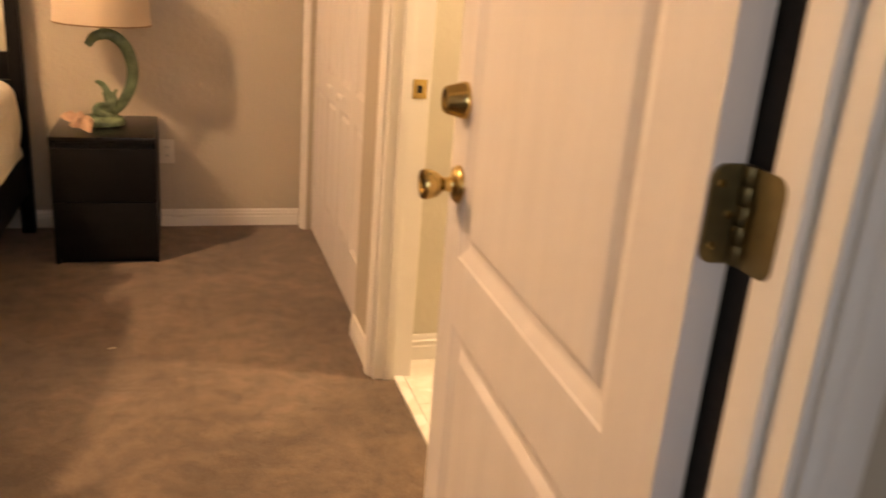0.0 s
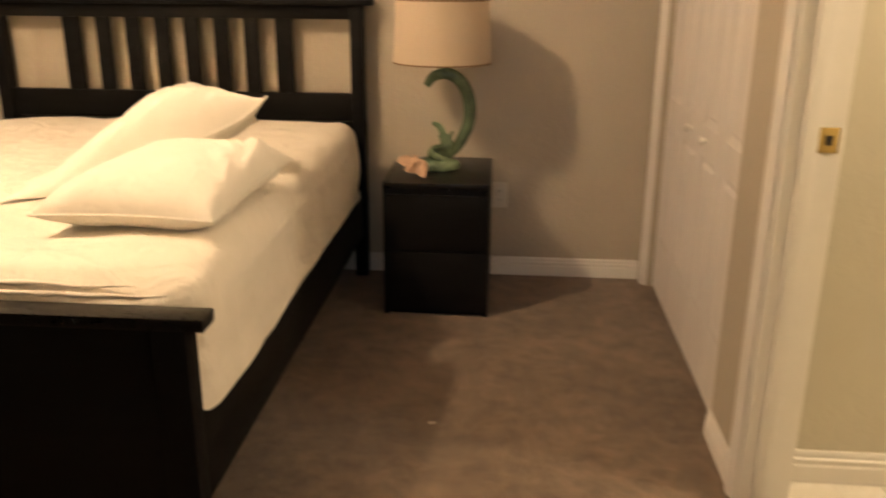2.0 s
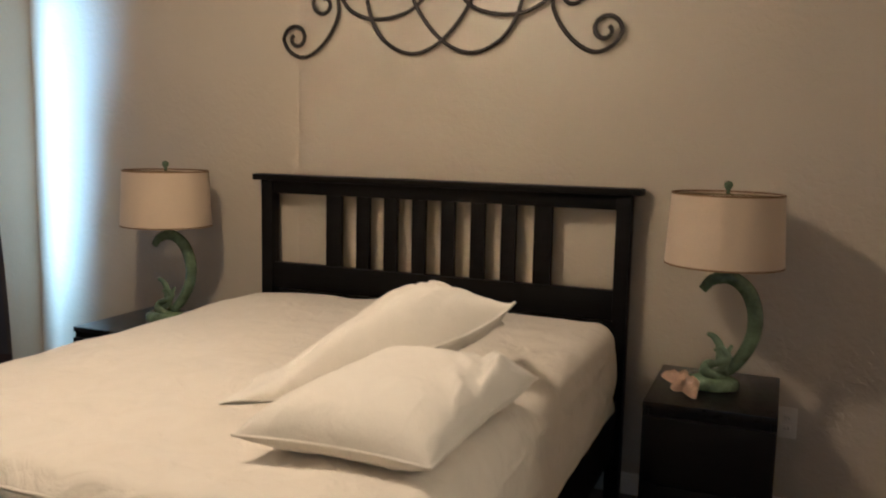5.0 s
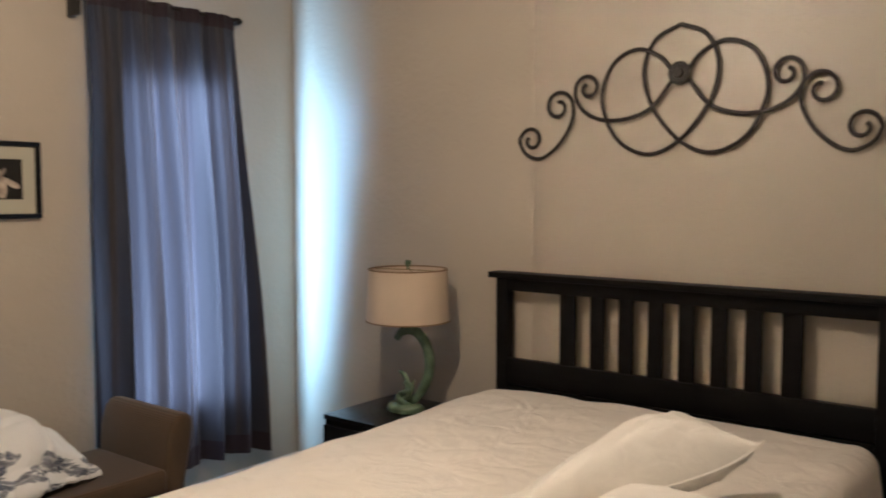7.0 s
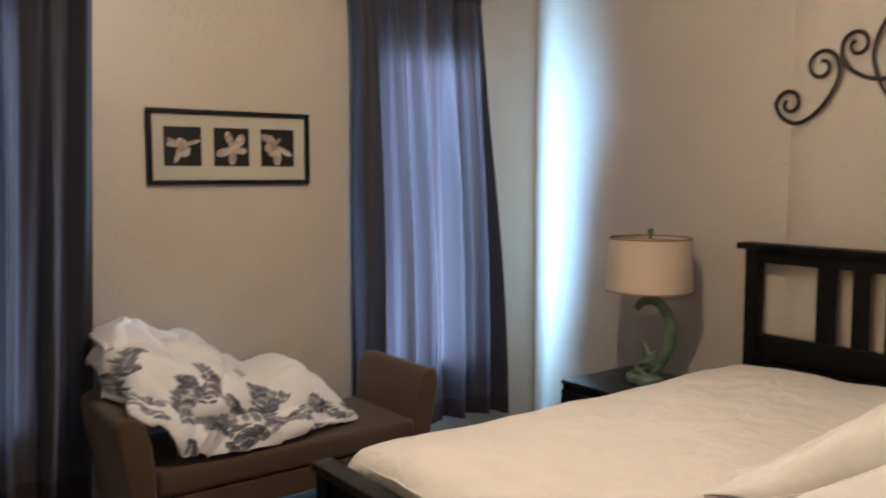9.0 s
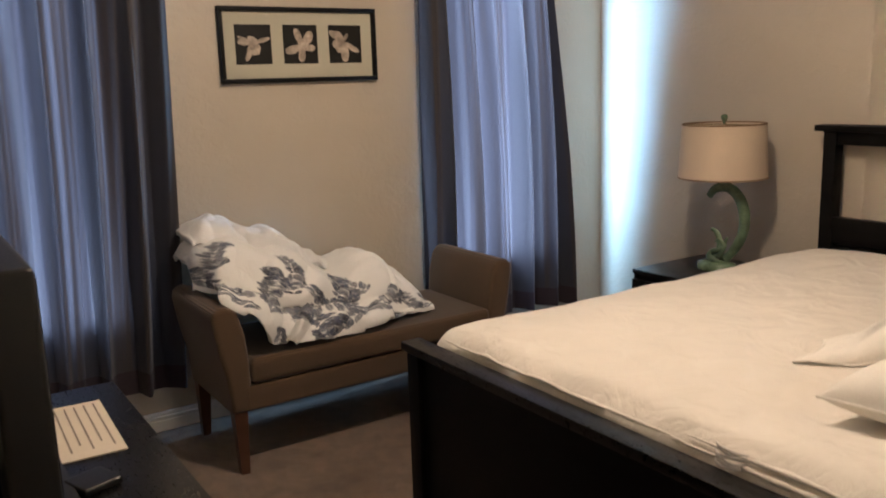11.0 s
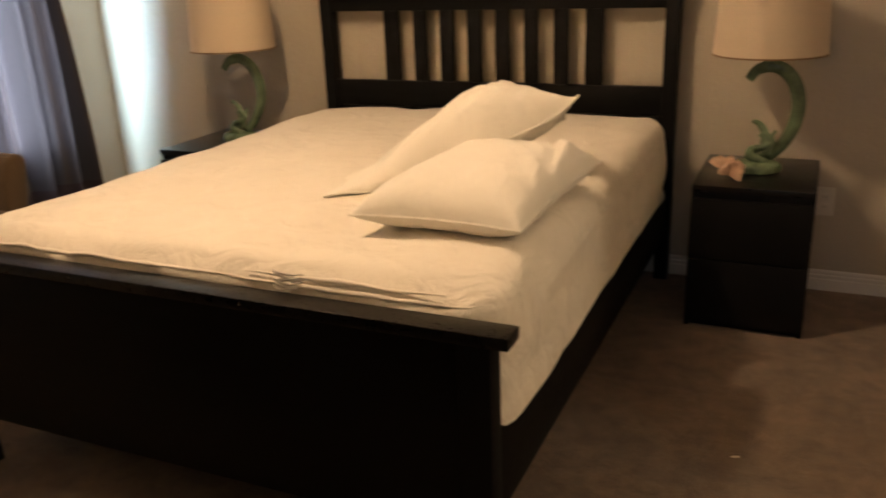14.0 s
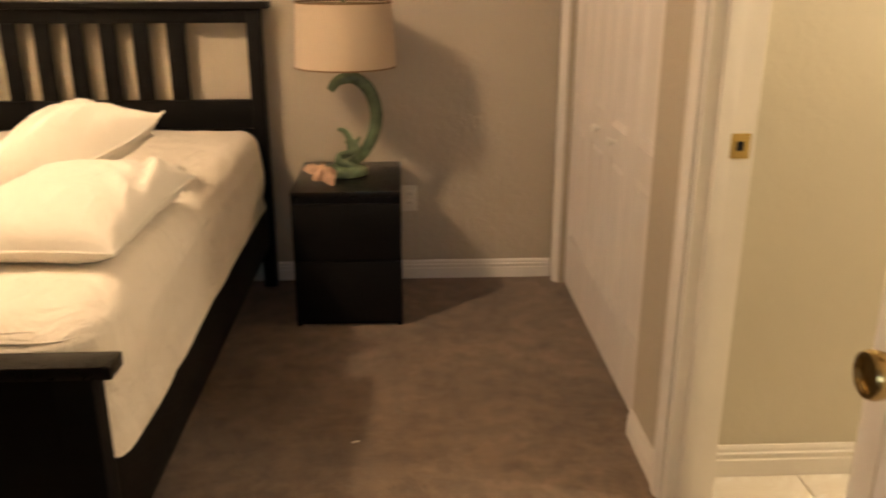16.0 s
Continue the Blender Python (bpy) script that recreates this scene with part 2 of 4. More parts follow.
SEAM = surface("dark_gap", (0.004, 0.004, 0.004), 0.8, 0.1)
PAD = quilted()
PILLOW = cloth("white_pillow_cotton", (0.88, 0.835, 0.75), 500, 0.85, 0.0, 10, 0.6, 0.016)
SHADE = cloth("oatmeal_linen_shade", (0.65, 0.53, 0.395), 340, 0.9, 0.15, 4, 0.2, 0.002)
SHADE_TRIM = surface("tan_shade_trim", (0.20, 0.12, 0.06), 0.8, 0.1)
GREEN = surface("sea_green_glazed_ceramic", (0.125, 0.180, 0.105), 0.22, 0.45, 14, 60, 0.08)
STAR = surface("peach_coral_resin", (0.60, 0.40, 0.28), 0.6, 0.25, 22, 130, 0.6, 0.004)
IRON = surface("dark_bronze_iron", (0.022, 0.017, 0.013), 0.5, 0.3, 12, 120, 0.3, metal=0.4)
BRASS = surface("polished_brass", (0.60, 0.44, 0.18), 0.2, 0.12, 8, 90, 0.04, metal=1.0)
# darkened brass; on the hinges the colour carries the door gap's shade
DARK_BRASS = surface("darkened_brass", (0.22, 0.175, 0.085), 0.4, 0.2, 10, 90, 0.08, metal=1.0)
MATTE_BLACK = surface("matte_black", (0.008, 0.007, 0.006), 0.8, 0.1)
CURTAIN = curtain_cloth()
HEM = cloth("dark_brown_hem_cloth", (0.035, 0.025, 0.03), 400, 0.85, 0.12)
UPHOLSTERY = ribbed_upholstery()
LEG_WOOD = surface("brown_stained_leg_wood", (0.075, 0.03, 0.014), 0.4, 0.3, 6, 50, 0.1, stretch=(1, 1, 0.2))
COTTON = printed_cotton()
FOLD_WHITE = cloth("white_cotton_lining", (0.76, 0.75, 0.73), 420, 0.35, 0.0, 14, 0.5, 0.012)
MAT_BOARD = surface("pale_grey_mat_board", (0.42, 0.40, 0.31), 0.8, 0.03, 3, 200, 0.03)
PHOTO = surface("dark_photo_print", (0.010, 0.009, 0.008), 0.45, 0.2, spec=0.2)
PETAL = surface("pale_petal_print", (0.40, 0.33, 0.26), 0.5, 0.55, 24, 90, 0.02)
MARBLE = marble()
GROUT = surface("pale_grout", (0.55, 0.51, 0.44), 0.9, 0.1)
PLASTIC = surface("ivory_plastic", (0.62, 0.58, 0.50), 0.4, 0.03)
BLACK_PLASTIC = surface("black_plastic", (0.012, 0.012, 0.012), 0.4, 0.1, 5, 200, 0.05)
SCREEN = surface("black_glass_screen", (0.006, 0.006, 0.007), 0.08, 0.05)
PAPER = surface("cream_paper", (0.70, 0.62, 0.50), 0.8, 0.04, 4, 150, 0.04)
INK = surface("grey_ink", (0.25, 0.2, 0.16), 0.8, 0.05)
STRAP = cloth("grey_webbing", (0.58, 0.54, 0.49), 300)
BLIND = surface("white_blind_slat", (0.78, 0.78, 0.76), 0.5, 0.03)


# ---- mesh helpers ----
def box(lo, hi, bevel=0.0, segments=2, bm=None):
    """A box between two corners, with rounded edges, added to bm."""
    b = bmesh.new()
    size, mid = [h - l for l, h in zip(lo, hi)], [(h + l) / 2 for l, h in zip(lo, hi)]
    bmesh.ops.create_cube(b, size=1, matrix=Matrix.Translation(mid) @ Matrix.Diagonal((*size, 1)))
    if bevel:
        bmesh.ops.bevel(b, geom=b.edges[:], offset=min(bevel, min(size) * 0.45), segments=segments, profile=0.6, affect="EDGES")
    return add(bm, b)


def add(bm, b):
    if bm is None:
        return b
    me = bpy.data.meshes.new("tmp")
    b.to_mesh(me)
    bm.from_mesh(me)
    b.free()
    bpy.data.meshes.remove(me)
    return bm


def moved(b, m):
    b.transform(m)
    return b


def tube(points, radii, sides=10, bm=None, flat=1.0):
    """A round bar along a line of points, closed at both ends; flat squeezes it across."""
    b = bm or bmesh.new()
    pts = [Vector(p) for p in points]
    rr = radii if isinstance(radii, (list, tuple)) else [radii] * len(pts)
    rings, side = [], None
    for i, p in enumerate(pts):
        d = (pts[min(i + 1, len(pts) - 1)] - pts[max(i - 1, 0)]).normalized()
        if side is None:
            side = d.orthogonal().normalized() if abs(d.y) > 0.9 else d.cross(Vector((0, 1, 0))).normalized()
        side = (side - d * side.dot(d)).normalized()
        up = d.cross(side)
        rings.append([b.verts.new(p + side * math.cos(a) * rr[i] + up * math.sin(a) * rr[i] * flat) for a in (2 * math.pi * j / sides for j in range(sides))])
    for r0, r1 in zip(rings, rings[1:]):
        for j in range(sides):
            b.faces.new((r0[j], r0[(j + 1) % sides], r1[(j + 1) % sides], r1[j]))
    b.faces.new(rings[0][::-1]), b.faces.new(rings[-1])
    bmesh.ops.recalc_face_normals(b, faces=b.faces)
    return b


def lathe(profile, sides=40, bm=None, centre=(0, 0, 0), squash=1.0):
    """A turned shape from (radius, height) pairs."""
    b = bm or bmesh.new()
    rings = [[b.verts.new((centre[0] + r * math.cos(a), centre[1] + squash * r * math.sin(a), centre[2] + z)) for a in (2 * math.pi * j / sides for j in range(sides))] for r, z in profile]
    for r0, r1 in zip(rings, rings[1:]):
        for j in range(sides):
            b.faces.new((r0[j], r0[(j + 1) % sides], r1[(j + 1) % sides], r1[j]))
    if profile[0] != profile[-1]:
        if profile[0][0] > 1e-4:
            b.faces.new(rings[0][::-1])
        if profile[-1][0] > 1e-4:
            b.faces.new(rings[-1])
    bmesh.ops.remove_doubles(b, verts=b.verts, dist=1e-5)
    bmesh.ops.recalc_face_normals(b, faces=b.faces)
    return b


def smooth_line(points, steps=8):
    """A curve that passes through the points."""
    p = [Vector(q) for q in points]
    p = [2 * p[0] - p[1], *p, 2 * p[-1] - p[-2]]
    out = []
    for a, b, c, d in zip(p, p[1:], p[2:], p[3:]):
        for i in range(steps):
            t = i / steps
            out.append(0.5 * (2 * b + (c - a) * t + (2 * a - 5 * b + 4 * c - d) * t * t + (3 * b - a - 3 * c + d) * t ** 3))
    return out + [p[-2]]


def sheet(nu, nv, f, bm=None):
    """A grid of f(u, v), u and v from 0 to 1, with its UVs."""
    b = bm or bmesh.new()
    uv = b.loops.layers.uv.verify()
    g = [[b.verts.new(f(i / nu, j / nv)) for i in range(nu + 1)] for j in range(nv + 1)]
    for j in range(nv):
        for i in range(nu):
            face = b.faces.new((g[j][i], g[j][i + 1], g[j + 1][i + 1], g[j + 1][i]))
            for loop, (a, c) in zip(face.loops, ((i, j), (i + 1, j), (i + 1, j + 1), (i, j + 1))):
                loop[uv].uv = (a / nu, c / nv)
    return b


def prism(profile, axis, a, b_, bevel=0.0):
    """A closed outline of pairs swept along one axis from a to b_."""
    b = bmesh.new()
    place = {"x": lambda p, s: (s, p[0], p[1]), "y": lambda p, s: (p[0], s, p[1]), "z": lambda p, s: (p[0], p[1], s)}[axis]
    r0, r1 = [b.verts.new(place(p, a)) for p in profile], [b.verts.new(place(p, b_)) for p in profile]
    n = len(profile)
    for j in range(n):
        b.faces.new((r0[j], r0[(j + 1) % n], r1[(j + 1) % n], r1[j]))
    caps = [b.faces.new(r0[::-1]), b.faces.new(r1)]
    bmesh.ops.recalc_face_normals(b, faces=b.faces)
    if bevel:
        bmesh.ops.bevel(b, geom=[e for c in caps for e in c.edges], offset=bevel, segments=3, profile=0.6, affect="EDGES")
    return b


def part(name, bm, material, parent=None, label="", smooth=True, m=None):
    me = bpy.data.meshes.new(name)
    bm.to_mesh(me)
    bm.free()
    me.materials.append(material)
    if smooth:
        me.polygons.foreach_set("use_smooth", [True] * len(me.polygons))
        me.set_sharp_from_angle(angle=radians(40))
    ob = new(name, me)
    if parent:
        ob.parent = parent
    if m is not None:
        ob.matrix_basis = m
    return tagged(ob, label)


def thing(name, m, label, category, group=""):
    ob = new(name)
    ob.empty_display_size = 0.1
    ob.matrix_basis = m
    return tagged(ob, label, category, group)


def structure(name, bm, material, label, smooth=False):
    return tagged(part(name, bm, material, None, label, smooth), kind="structure")


# ---- the large structure ----
def wall_with_openings(axis, at, thick, a0, a1, top, openings):
    """A wall along x or y, from a0 to a1, with openings (from, to, bottom, top); at is its near face, thick may be negative."""
    bm, lo, hi = bmesh.new(), min(at, at + thick), max(at, at + thick)

    def block(p, q, z0, z1):
        if q - p > 1e-4 and z1 - z0 > 1e-4:
            box((lo, p, z0) if axis == "y" else (p, lo, z0), (hi, q, z1) if axis == "y" else (q, hi, z1), bm=bm)

    s = a0
    for p, q, z0, z1 in sorted(openings):
        block(s, p, 0, top), block(p, q, 0, z0), block(p, q, z1, top)
        s = q
    block(s, a1, 0, top)
    return bm


CLOSET = (-1.365, -0.095)
BATH_DOOR = (-2.51, -1.70)
HALL_DOOR = (1.16, 1.935)
DOOR_TOP = 2.05
structure("floor", box((XW - 0.15, YS, -0.06), (XE + 0.07, 0.0, 0.0)), CARPET, "brown cut-pile carpet with trodden patches")
structure("hall_floor", box((0.4, -6.0, -0.06), (2.7, YS, -0.001)), CARPET, "brown carpet running on into the hall")
structure("wall_north", wall_with_openings("x", 0.0, 0.12, XW - 0.15, XE + 0.9, CEIL, []), WALL, "greige painted wall with knocked-down texture")
structure("wall_west", wall_with_openings("y", XW, -0.15, YS - 0.12, 0.0, CEIL, [(y0, y1, *WIN_Z) for y0, y1 in WIN]), WALL, "greige textured wall with two curtained windows")
structure("wall_east", wall_with_openings("y", XE, 0.12, YS - 0.12, 0.0, CEIL, [(*CLOSET, 0, DOOR_TOP), (*BATH_DOOR, 0, DOOR_TOP)]), WALL, "greige textured wall with closet and bathroom openings")
structure("wall_south", wall_with_openings("x", YS, -0.12, XW, XE, CEIL, [(*HALL_DOOR, 0, DOOR_TOP)]), WALL, "greige textured wall with the entrance doorway")
structure("ceiling", box((XW - 0.15, YS - 0.12, CEIL), (XE + 0.12, 0.12, CEIL + 0.1)), CEILING, "plain unseen ceiling, darkened to cut bounced light")
structure("hall_wall_west", box((0.3, -6.1, 0), (0.4, YS - 0.12, CEIL)), WALL, "plain greige hall wall")
structure("hall_wall_east", box((2.7, -6.1, 0), (2.8, YS - 0.12, CEIL)), WALL, "plain greige hall wall")
# unseen wall; the opening is added behind the hall fill
structure("hall_wall_south", wall_with_openings("x", -6.0, -0.1, 0.4, 2.7, CEIL, [(1.0, 2.0, 1.0, 2.2)]), WALL, "plain greige hall wall, unseen, with an added window opening")
structure("hall_wall_north", box((XE + 0.12, YS - 0.12, 0), (2.8, YS, CEIL)), WALL, "plain greige hall wall")
structure("hall_ceiling", box((0.3, -6.1, CEIL), (2.8, YS - 0.12, CEIL + 0.1)), CEILING, "plain unseen hall ceiling in the same darkened paint")

# bathroom and closet shells
BX0, BX1, BY0, BY1 = XE + 0.12, 3.7, -3.3, -1.585
structure("bathroom_wall_north", box((BX0, BY1, 0), (BX1, BY1 + 0.1, CEIL)), BATH_WALL, "pale yellow-green textured bathroom wall")
structure("bathroom_wall_east", box((BX1, BY0, 0), (BX1 + 0.1, BY1 + 0.1, CEIL)), BATH_WALL, "pale yellow-green bathroom wall")
structure("bathroom_wall_south", box((BX0, BY0 - 0.1, 0), (BX1 + 0.1, BY0, CEIL)), BATH_WALL, "pale yellow-green bathroom wall")
structure("bathroom_ceiling", box((BX0, BY0 - 0.1, CEIL), (BX1 + 0.1, BY1 + 0.1, CEIL + 0.1)), CEILING, "plain bathroom ceiling")
structure("closet_wall", box((2.8, -1.48, 0), (2.9, 0.0, CEIL), bm=box((XE + 0.12, -1.48, 0), (2.8, -1.40, CEIL))), WALL, "plain closet wall")
structure("closet_ceiling", box((XE + 0.12, -1.48, CEIL), (2.9, 0.12, CEIL + 0.1)), CEILING, "plain closet ceiling")
structure("closet_floor", box((XE + 0.07, -1.48, -0.06), (2.9, 0.0, -0.001)), CARPET, "brown carpet in the closet")
bath_floor = structure("bathroom_floor", box((XE + 0.07, BY0 - 0.1, -0.06), (BX1 + 0.1, BY1 + 0.1, -0.003)), GROUT, "cream marble tiles with thin pale joints")


BASE_H = 0.084


def baseboard(axis, a, b, at, out, tall=1.0):
    """Grooved white skirting; out is the way it stands off the wall."""
    prof = [(0, 0), (0.014, 0), (0.014, 0.046), (0.011, 0.049), (0.011, 0.053), (0.013, 0.056), (0.013, 0.064), (0.009, 0.067), (0.009, 0.071), (0.010, 0.076), (0.005, BASE_H), (0, BASE_H)]
    return prism([(at + out * p, z * tall) for p, z in prof], axis, a, b)


for name, args in (("north", ("x", XW, 2.022, 0.0, -1)), ("west", ("y", YS, 0.0, XW, 1)), ("east", ("y", -1.632, CLOSET[0] + 0.004, XE, -1)),
                   ("south", ("x", XW, HALL_DOOR[0] - 0.07, YS, 1)), ("bathroom", ("x", BX0 + 0.004, BX1, BY1, -1))):
    axis, a, b, at, out = args
    if axis == "x":
        prof_bm = baseboard("y", a, b, at, out, 1.12 if name == "bathroom" else 1.0)
        prof_bm.transform(Matrix(((0, 1, 0, 0), (1, 0, 0, 0), (0, 0, 1, 0), (0, 0, 0, 1))))
        bmesh.ops.recalc_face_normals(prof_bm, faces=prof_bm.faces)
    else:
        prof_bm = baseboard("y", a, b, at, out)
    structure("baseboard_" + name, prof_bm, TRIM, "white grooved baseboard", True)


def casing_outline(width, thick):
    """Moulded door casing, across its width and off the wall."""
    return [(0, 0), (0, thick * 0.55), (0.006, thick * 0.7), (0.012, thick * 0.7), (0.018, thick), (width - 0.014, thick), (width - 0.008, thick * 0.8), (width, thick * 0.7), (width, 0)]


def casing_upright(plane, edge, way, out, width, thick, axis, top):
    """An upright casing beside an opening. axis: the wall's own way."""
    o = casing_outline(width, thick)
    if axis == "y":
        prof = [(plane + out * t, edge + way * w) for w, t in o]
    else:
        prof = [(edge + way * w, plane + out * t) for w, t in o]
    return prism(prof, "z", 0, top)


structure("trim_closet", casing_upright(XE, CLOSET[1] + 0.004, 1, -1, 0.072, 0.026, "y", DOOR_TOP + 0.06), TRIM, "white moulded closet casing", True)
structure("trim_closet_head", box((XE - 0.018, CLOSET[0], DOOR_TOP), (XE - 0.001, CLOSET[1], DOOR_TOP + 0.06), 0.003), TRIM, "white closet head casing")
structure("trim_bathroom", casing_upright(XE, BATH_DOOR[1] + 0.006, 1, -1, 0.062, 0.02, "y", DOOR_TOP + 0.06), TRIM, "white moulded bathroom door casing", True)
structure("trim_bathroom_far", casing_upright(XE, BATH_DOOR[0] - 0.006, -1, -1, 0.062, 0.02, "y", DOOR_TOP + 0.06), TRIM, "white moulded bathroom door casing", True)
structure("trim_hall_inner", casing_upright(YS, HALL_DOOR[0] - 0.006, -1, 1, 0.062, 0.018, "x", DOOR_TOP + 0.06), TRIM, "white moulded entrance casing", True)
structure("trim_hall_outer_west", casing_upright(YS - 0.12, HALL_DOOR[0] - 0.006, -1, -1, 0.062, 0.018, "x", DOOR_TOP + 0.06), TRIM, "white moulded entrance casing", True)
structure("trim_hall_outer_east", casing_upright(YS - 0.12, HALL_DOOR[1] + 0.006, 1, -1, 0.062, 0.018, "x", DOOR_TOP + 0.06), TRIM, "white moulded entrance casing", True)

# bathroom jamb with stop and strike plate
jamb = structure("bathroom_jamb", box((XE - 0.004, BATH_DOOR[1] - 0.018, 0), (XE + 0.124, BATH_DOOR[1] + 0.001, DOOR_TOP), 0.002), TRIM, "white bathroom door jamb")
part("stop", box((XE + 0.03, BATH_DOOR[1] - 0.030, 0), (XE + 0.064, BATH_DOOR[1] - 0.018, DOOR_TOP), 0.002), TRIM, jamb)
strike = box((XE + 0.068, BATH_DOOR[1] - 0.0205, 0.93), (XE + 0.112, BATH_DOOR[1] - 0.0175, 0.988), 0.001)
plate = part("strike_plate", strike, BRASS, jamb, "brass strike plate")
part("latch_hole", box((XE + 0.082, BATH_DOOR[1] - 0.0215, 0.948), (XE + 0.097, BATH_DOOR[1] - 0.0185, 0.97)), SEAM, plate)
structure("bathroom_threshold", box((XE + 0.066, BATH_DOOR[0], -0.01), (XE + 0.10, BATH_DOOR[1] - 0.018, 0.009), 0.004), MARBLE, "cream marble threshold strip", True)

# entrance jamb
hjamb = structure("entrance_jamb", box((HALL_DOOR[1] - 0.004, YS - 0.124, 0), (HALL_DOOR[1] + 0.014, YS + 0.004, DOOR_TOP), 0.002), TRIM, "white entrance door jamb")
part("stop", box((HALL_DOOR[1] - 0.016, YS - 0.088, 0), (HALL_DOOR[1] - 0.004, YS - 0.046, DOOR_TOP), 0.003), TRIM, hjamb)
# black strip down the rabbet between the stop and the door edge
part("weather_seal", box((HALL_DOOR[1] - 0.010, YS - 0.046, 0), (HALL_DOOR[1] - 0.0035, YS + 0.003, DOOR_TOP), 0.002), MATTE_BLACK, hjamb, "black strip along the hinge rabbet")
structure("entrance_jamb_latch", box((HALL_DOOR[0] - 0.014, YS - 0.124, 0), (HALL_DOOR[0] + 0.004, YS + 0.004, DOOR_TOP), 0.002), TRIM, "white entrance door jamb")
structure("entrance_head", box((HALL_DOOR[0] + 0.004, YS - 0.122, DOOR_TOP - 0.018), (HALL_DOOR[1] - 0.004, YS + 0.002, DOOR_TOP + 0.001), 0.002), TRIM, "white entrance head jamb")


# ---- doors ----
def moulded_slab(x0, x1, z0, z1, thick, panels):
    """A door leaf with a hole for each panel (a0, a1, b0, b1) in its front, which lies at y = 0 and looks to -y."""
    bm = bmesh.new()

    def face(*pts):
        bm.faces.new([bm.verts.new(p) for p in pts])

    a0, a1 = panels[0][:2]
    for p, q in ((x0, a0), (a1, x1)):
        face((p, 0, z0), (q, 0, z0), (q, 0, z1), (p, 0, z1))
    edges = [z0] + [z for p in sorted(panels, key=lambda p: p[2]) for z in p[2:]] + [z1]
    for p, q in zip(edges[::2], edges[1::2]):
        face((a0, 0, p), (a1, 0, p), (a1, 0, q), (a0, 0, q))
    face((x1, thick, z0), (x0, thick, z0), (x0, thick, z1), (x1, thick, z1))
    for p, q in (((x0, z0), (x1, z0)), ((x1, z0), (x1, z1)), ((x1, z1), (x0, z1)), ((x0, z1), (x0, z0))):
        face((p[0], 0, p[1]), (p[0], thick, p[1]), (q[0], thick, q[1]), (q[0], 0, q[1]))
    bmesh.ops.remove_doubles(bm, verts=bm.verts, dist=1e-5)
    return bm


def moulded_panel(a0, a1, b0, b1, wide=0.026, deep=0.010):
    """A panel sunk in a door front: a sloping moulding, a groove, and a field that rises again."""
    bm, rings = bmesh.new(), []
    for inset, y in ((0, 0), (wide * 0.15, deep * 0.28), (wide * 0.8, deep * 0.92), (wide * 0.95, deep), (wide * 1.15, deep), (wide * 1.6, deep * 0.25), (wide * 1.75, deep * 0.15)):
        rings.append([bm.verts.new(p) for p in ((a0 + inset, y, b0 + inset), (a1 - inset, y, b0 + inset), (a1 - inset, y, b1 - inset), (a0 + inset, y, b1 - inset))])
    for r0, r1 in zip(rings, rings[1:]):
        for j in range(4):
            bm.faces.new((r0[j], r0[(j + 1) % 4], r1[(j + 1) % 4], r1[j]))
    bm.faces.new(rings[-1])
    return bm


LEAF_PANELS = [(0.055, 0.258, 0.235, 0.735), (0.055, 0.258, 0.835, 1.86)]

for i in range(4):
    y = CLOSET[1] - 0.008 - i * 0.313
    leaf = thing("closet_door", pose(XE + 0.024, y, 0.0, 0, 0, -90), "white two-panel bifold closet leaf, closed", "closet door", "closet bifold leaves")
    part("slab", moulded_slab(0.002, 0.311, 0.012, 2.03, 0.032, LEAF_PANELS), DOOR, leaf, smooth=False)
    for p in LEAF_PANELS:
        part("panel", moulded_panel(*p, 0.022, 0.009), DOOR, leaf, "sunk moulded panel", smooth=False)
    if i in (1, 2):
        kx = 0.19 if i == 1 else 0.12
        kb = lathe([(0.0, 0.030), (0.012, 0.029), (0.016, 0.022), (0.014, 0.014), (0.007, 0.008), (0.008, 0.0)], 20)
        part("knob", moved(kb, Matrix.Translation((kx, 0, 0.79)) @ Matrix.Rotation(radians(90), 4, "X")), TRIM, leaf, "white wooden knob")

# entrance door, open against the bathroom side
ANG = math.degrees(math.atan2(0.9995, 0.030))
door = thing("entrance_door", pose(1.886, -3.550, 0.0, 0, 0, ANG), "white two-panel entrance door, standing open", "door")
W = 0.776
DOOR_PANELS = [(0.115, W - 0.085, 0.17, 0.715), (0.115, W - 0.085, 0.840, 1.90)]
turn_face = Matrix.Scale(-1, 4, (0, 1, 0))
for nm, pb in [("slab", moulded_slab(0.002, W, 0.012, 2.03, 0.035, DOOR_PANELS))] + [("panel", moulded_panel(*p, 0.030, 0.011)) for p in DOOR_PANELS]:
    pb.transform(turn_face)
    bmesh.ops.reverse_faces(pb, faces=pb.faces)
    part(nm, pb, DOOR, door, "sunk moulded panel" if nm == "panel" else "", smooth=False)
ROUND = [(0.0, 0.0), (0.033, 0.0), (0.033, 0.004), (0.028, 0.010), (0.014, 0.014), (0.0115, 0.026), (0.014, 0.031), (0.022, 0.040), (0.0255, 0.052), (0.0265, 0.060), (0.024, 0.066), (0.019, 0.066), (0.017, 0.062), (0.006, 0.062), (0.0, 0.0625)]
BOLT = [(0.0, 0.0), (0.031, 0.0), (0.031, 0.006), (0.0295, 0.010), (0.023, 0.034), (0.021, 0.037), (0.017, 0.037), (0.016, 0.034), (0.0, 0.034)]
face_out = Matrix.Rotation(radians(-90), 4, "X")
knob = part("door_knob", moved(lathe(ROUND, 32), Matrix.Translation((W - 0.056, 0.0, 0.962)) @ face_out), BRASS, door, "polished brass round knob")
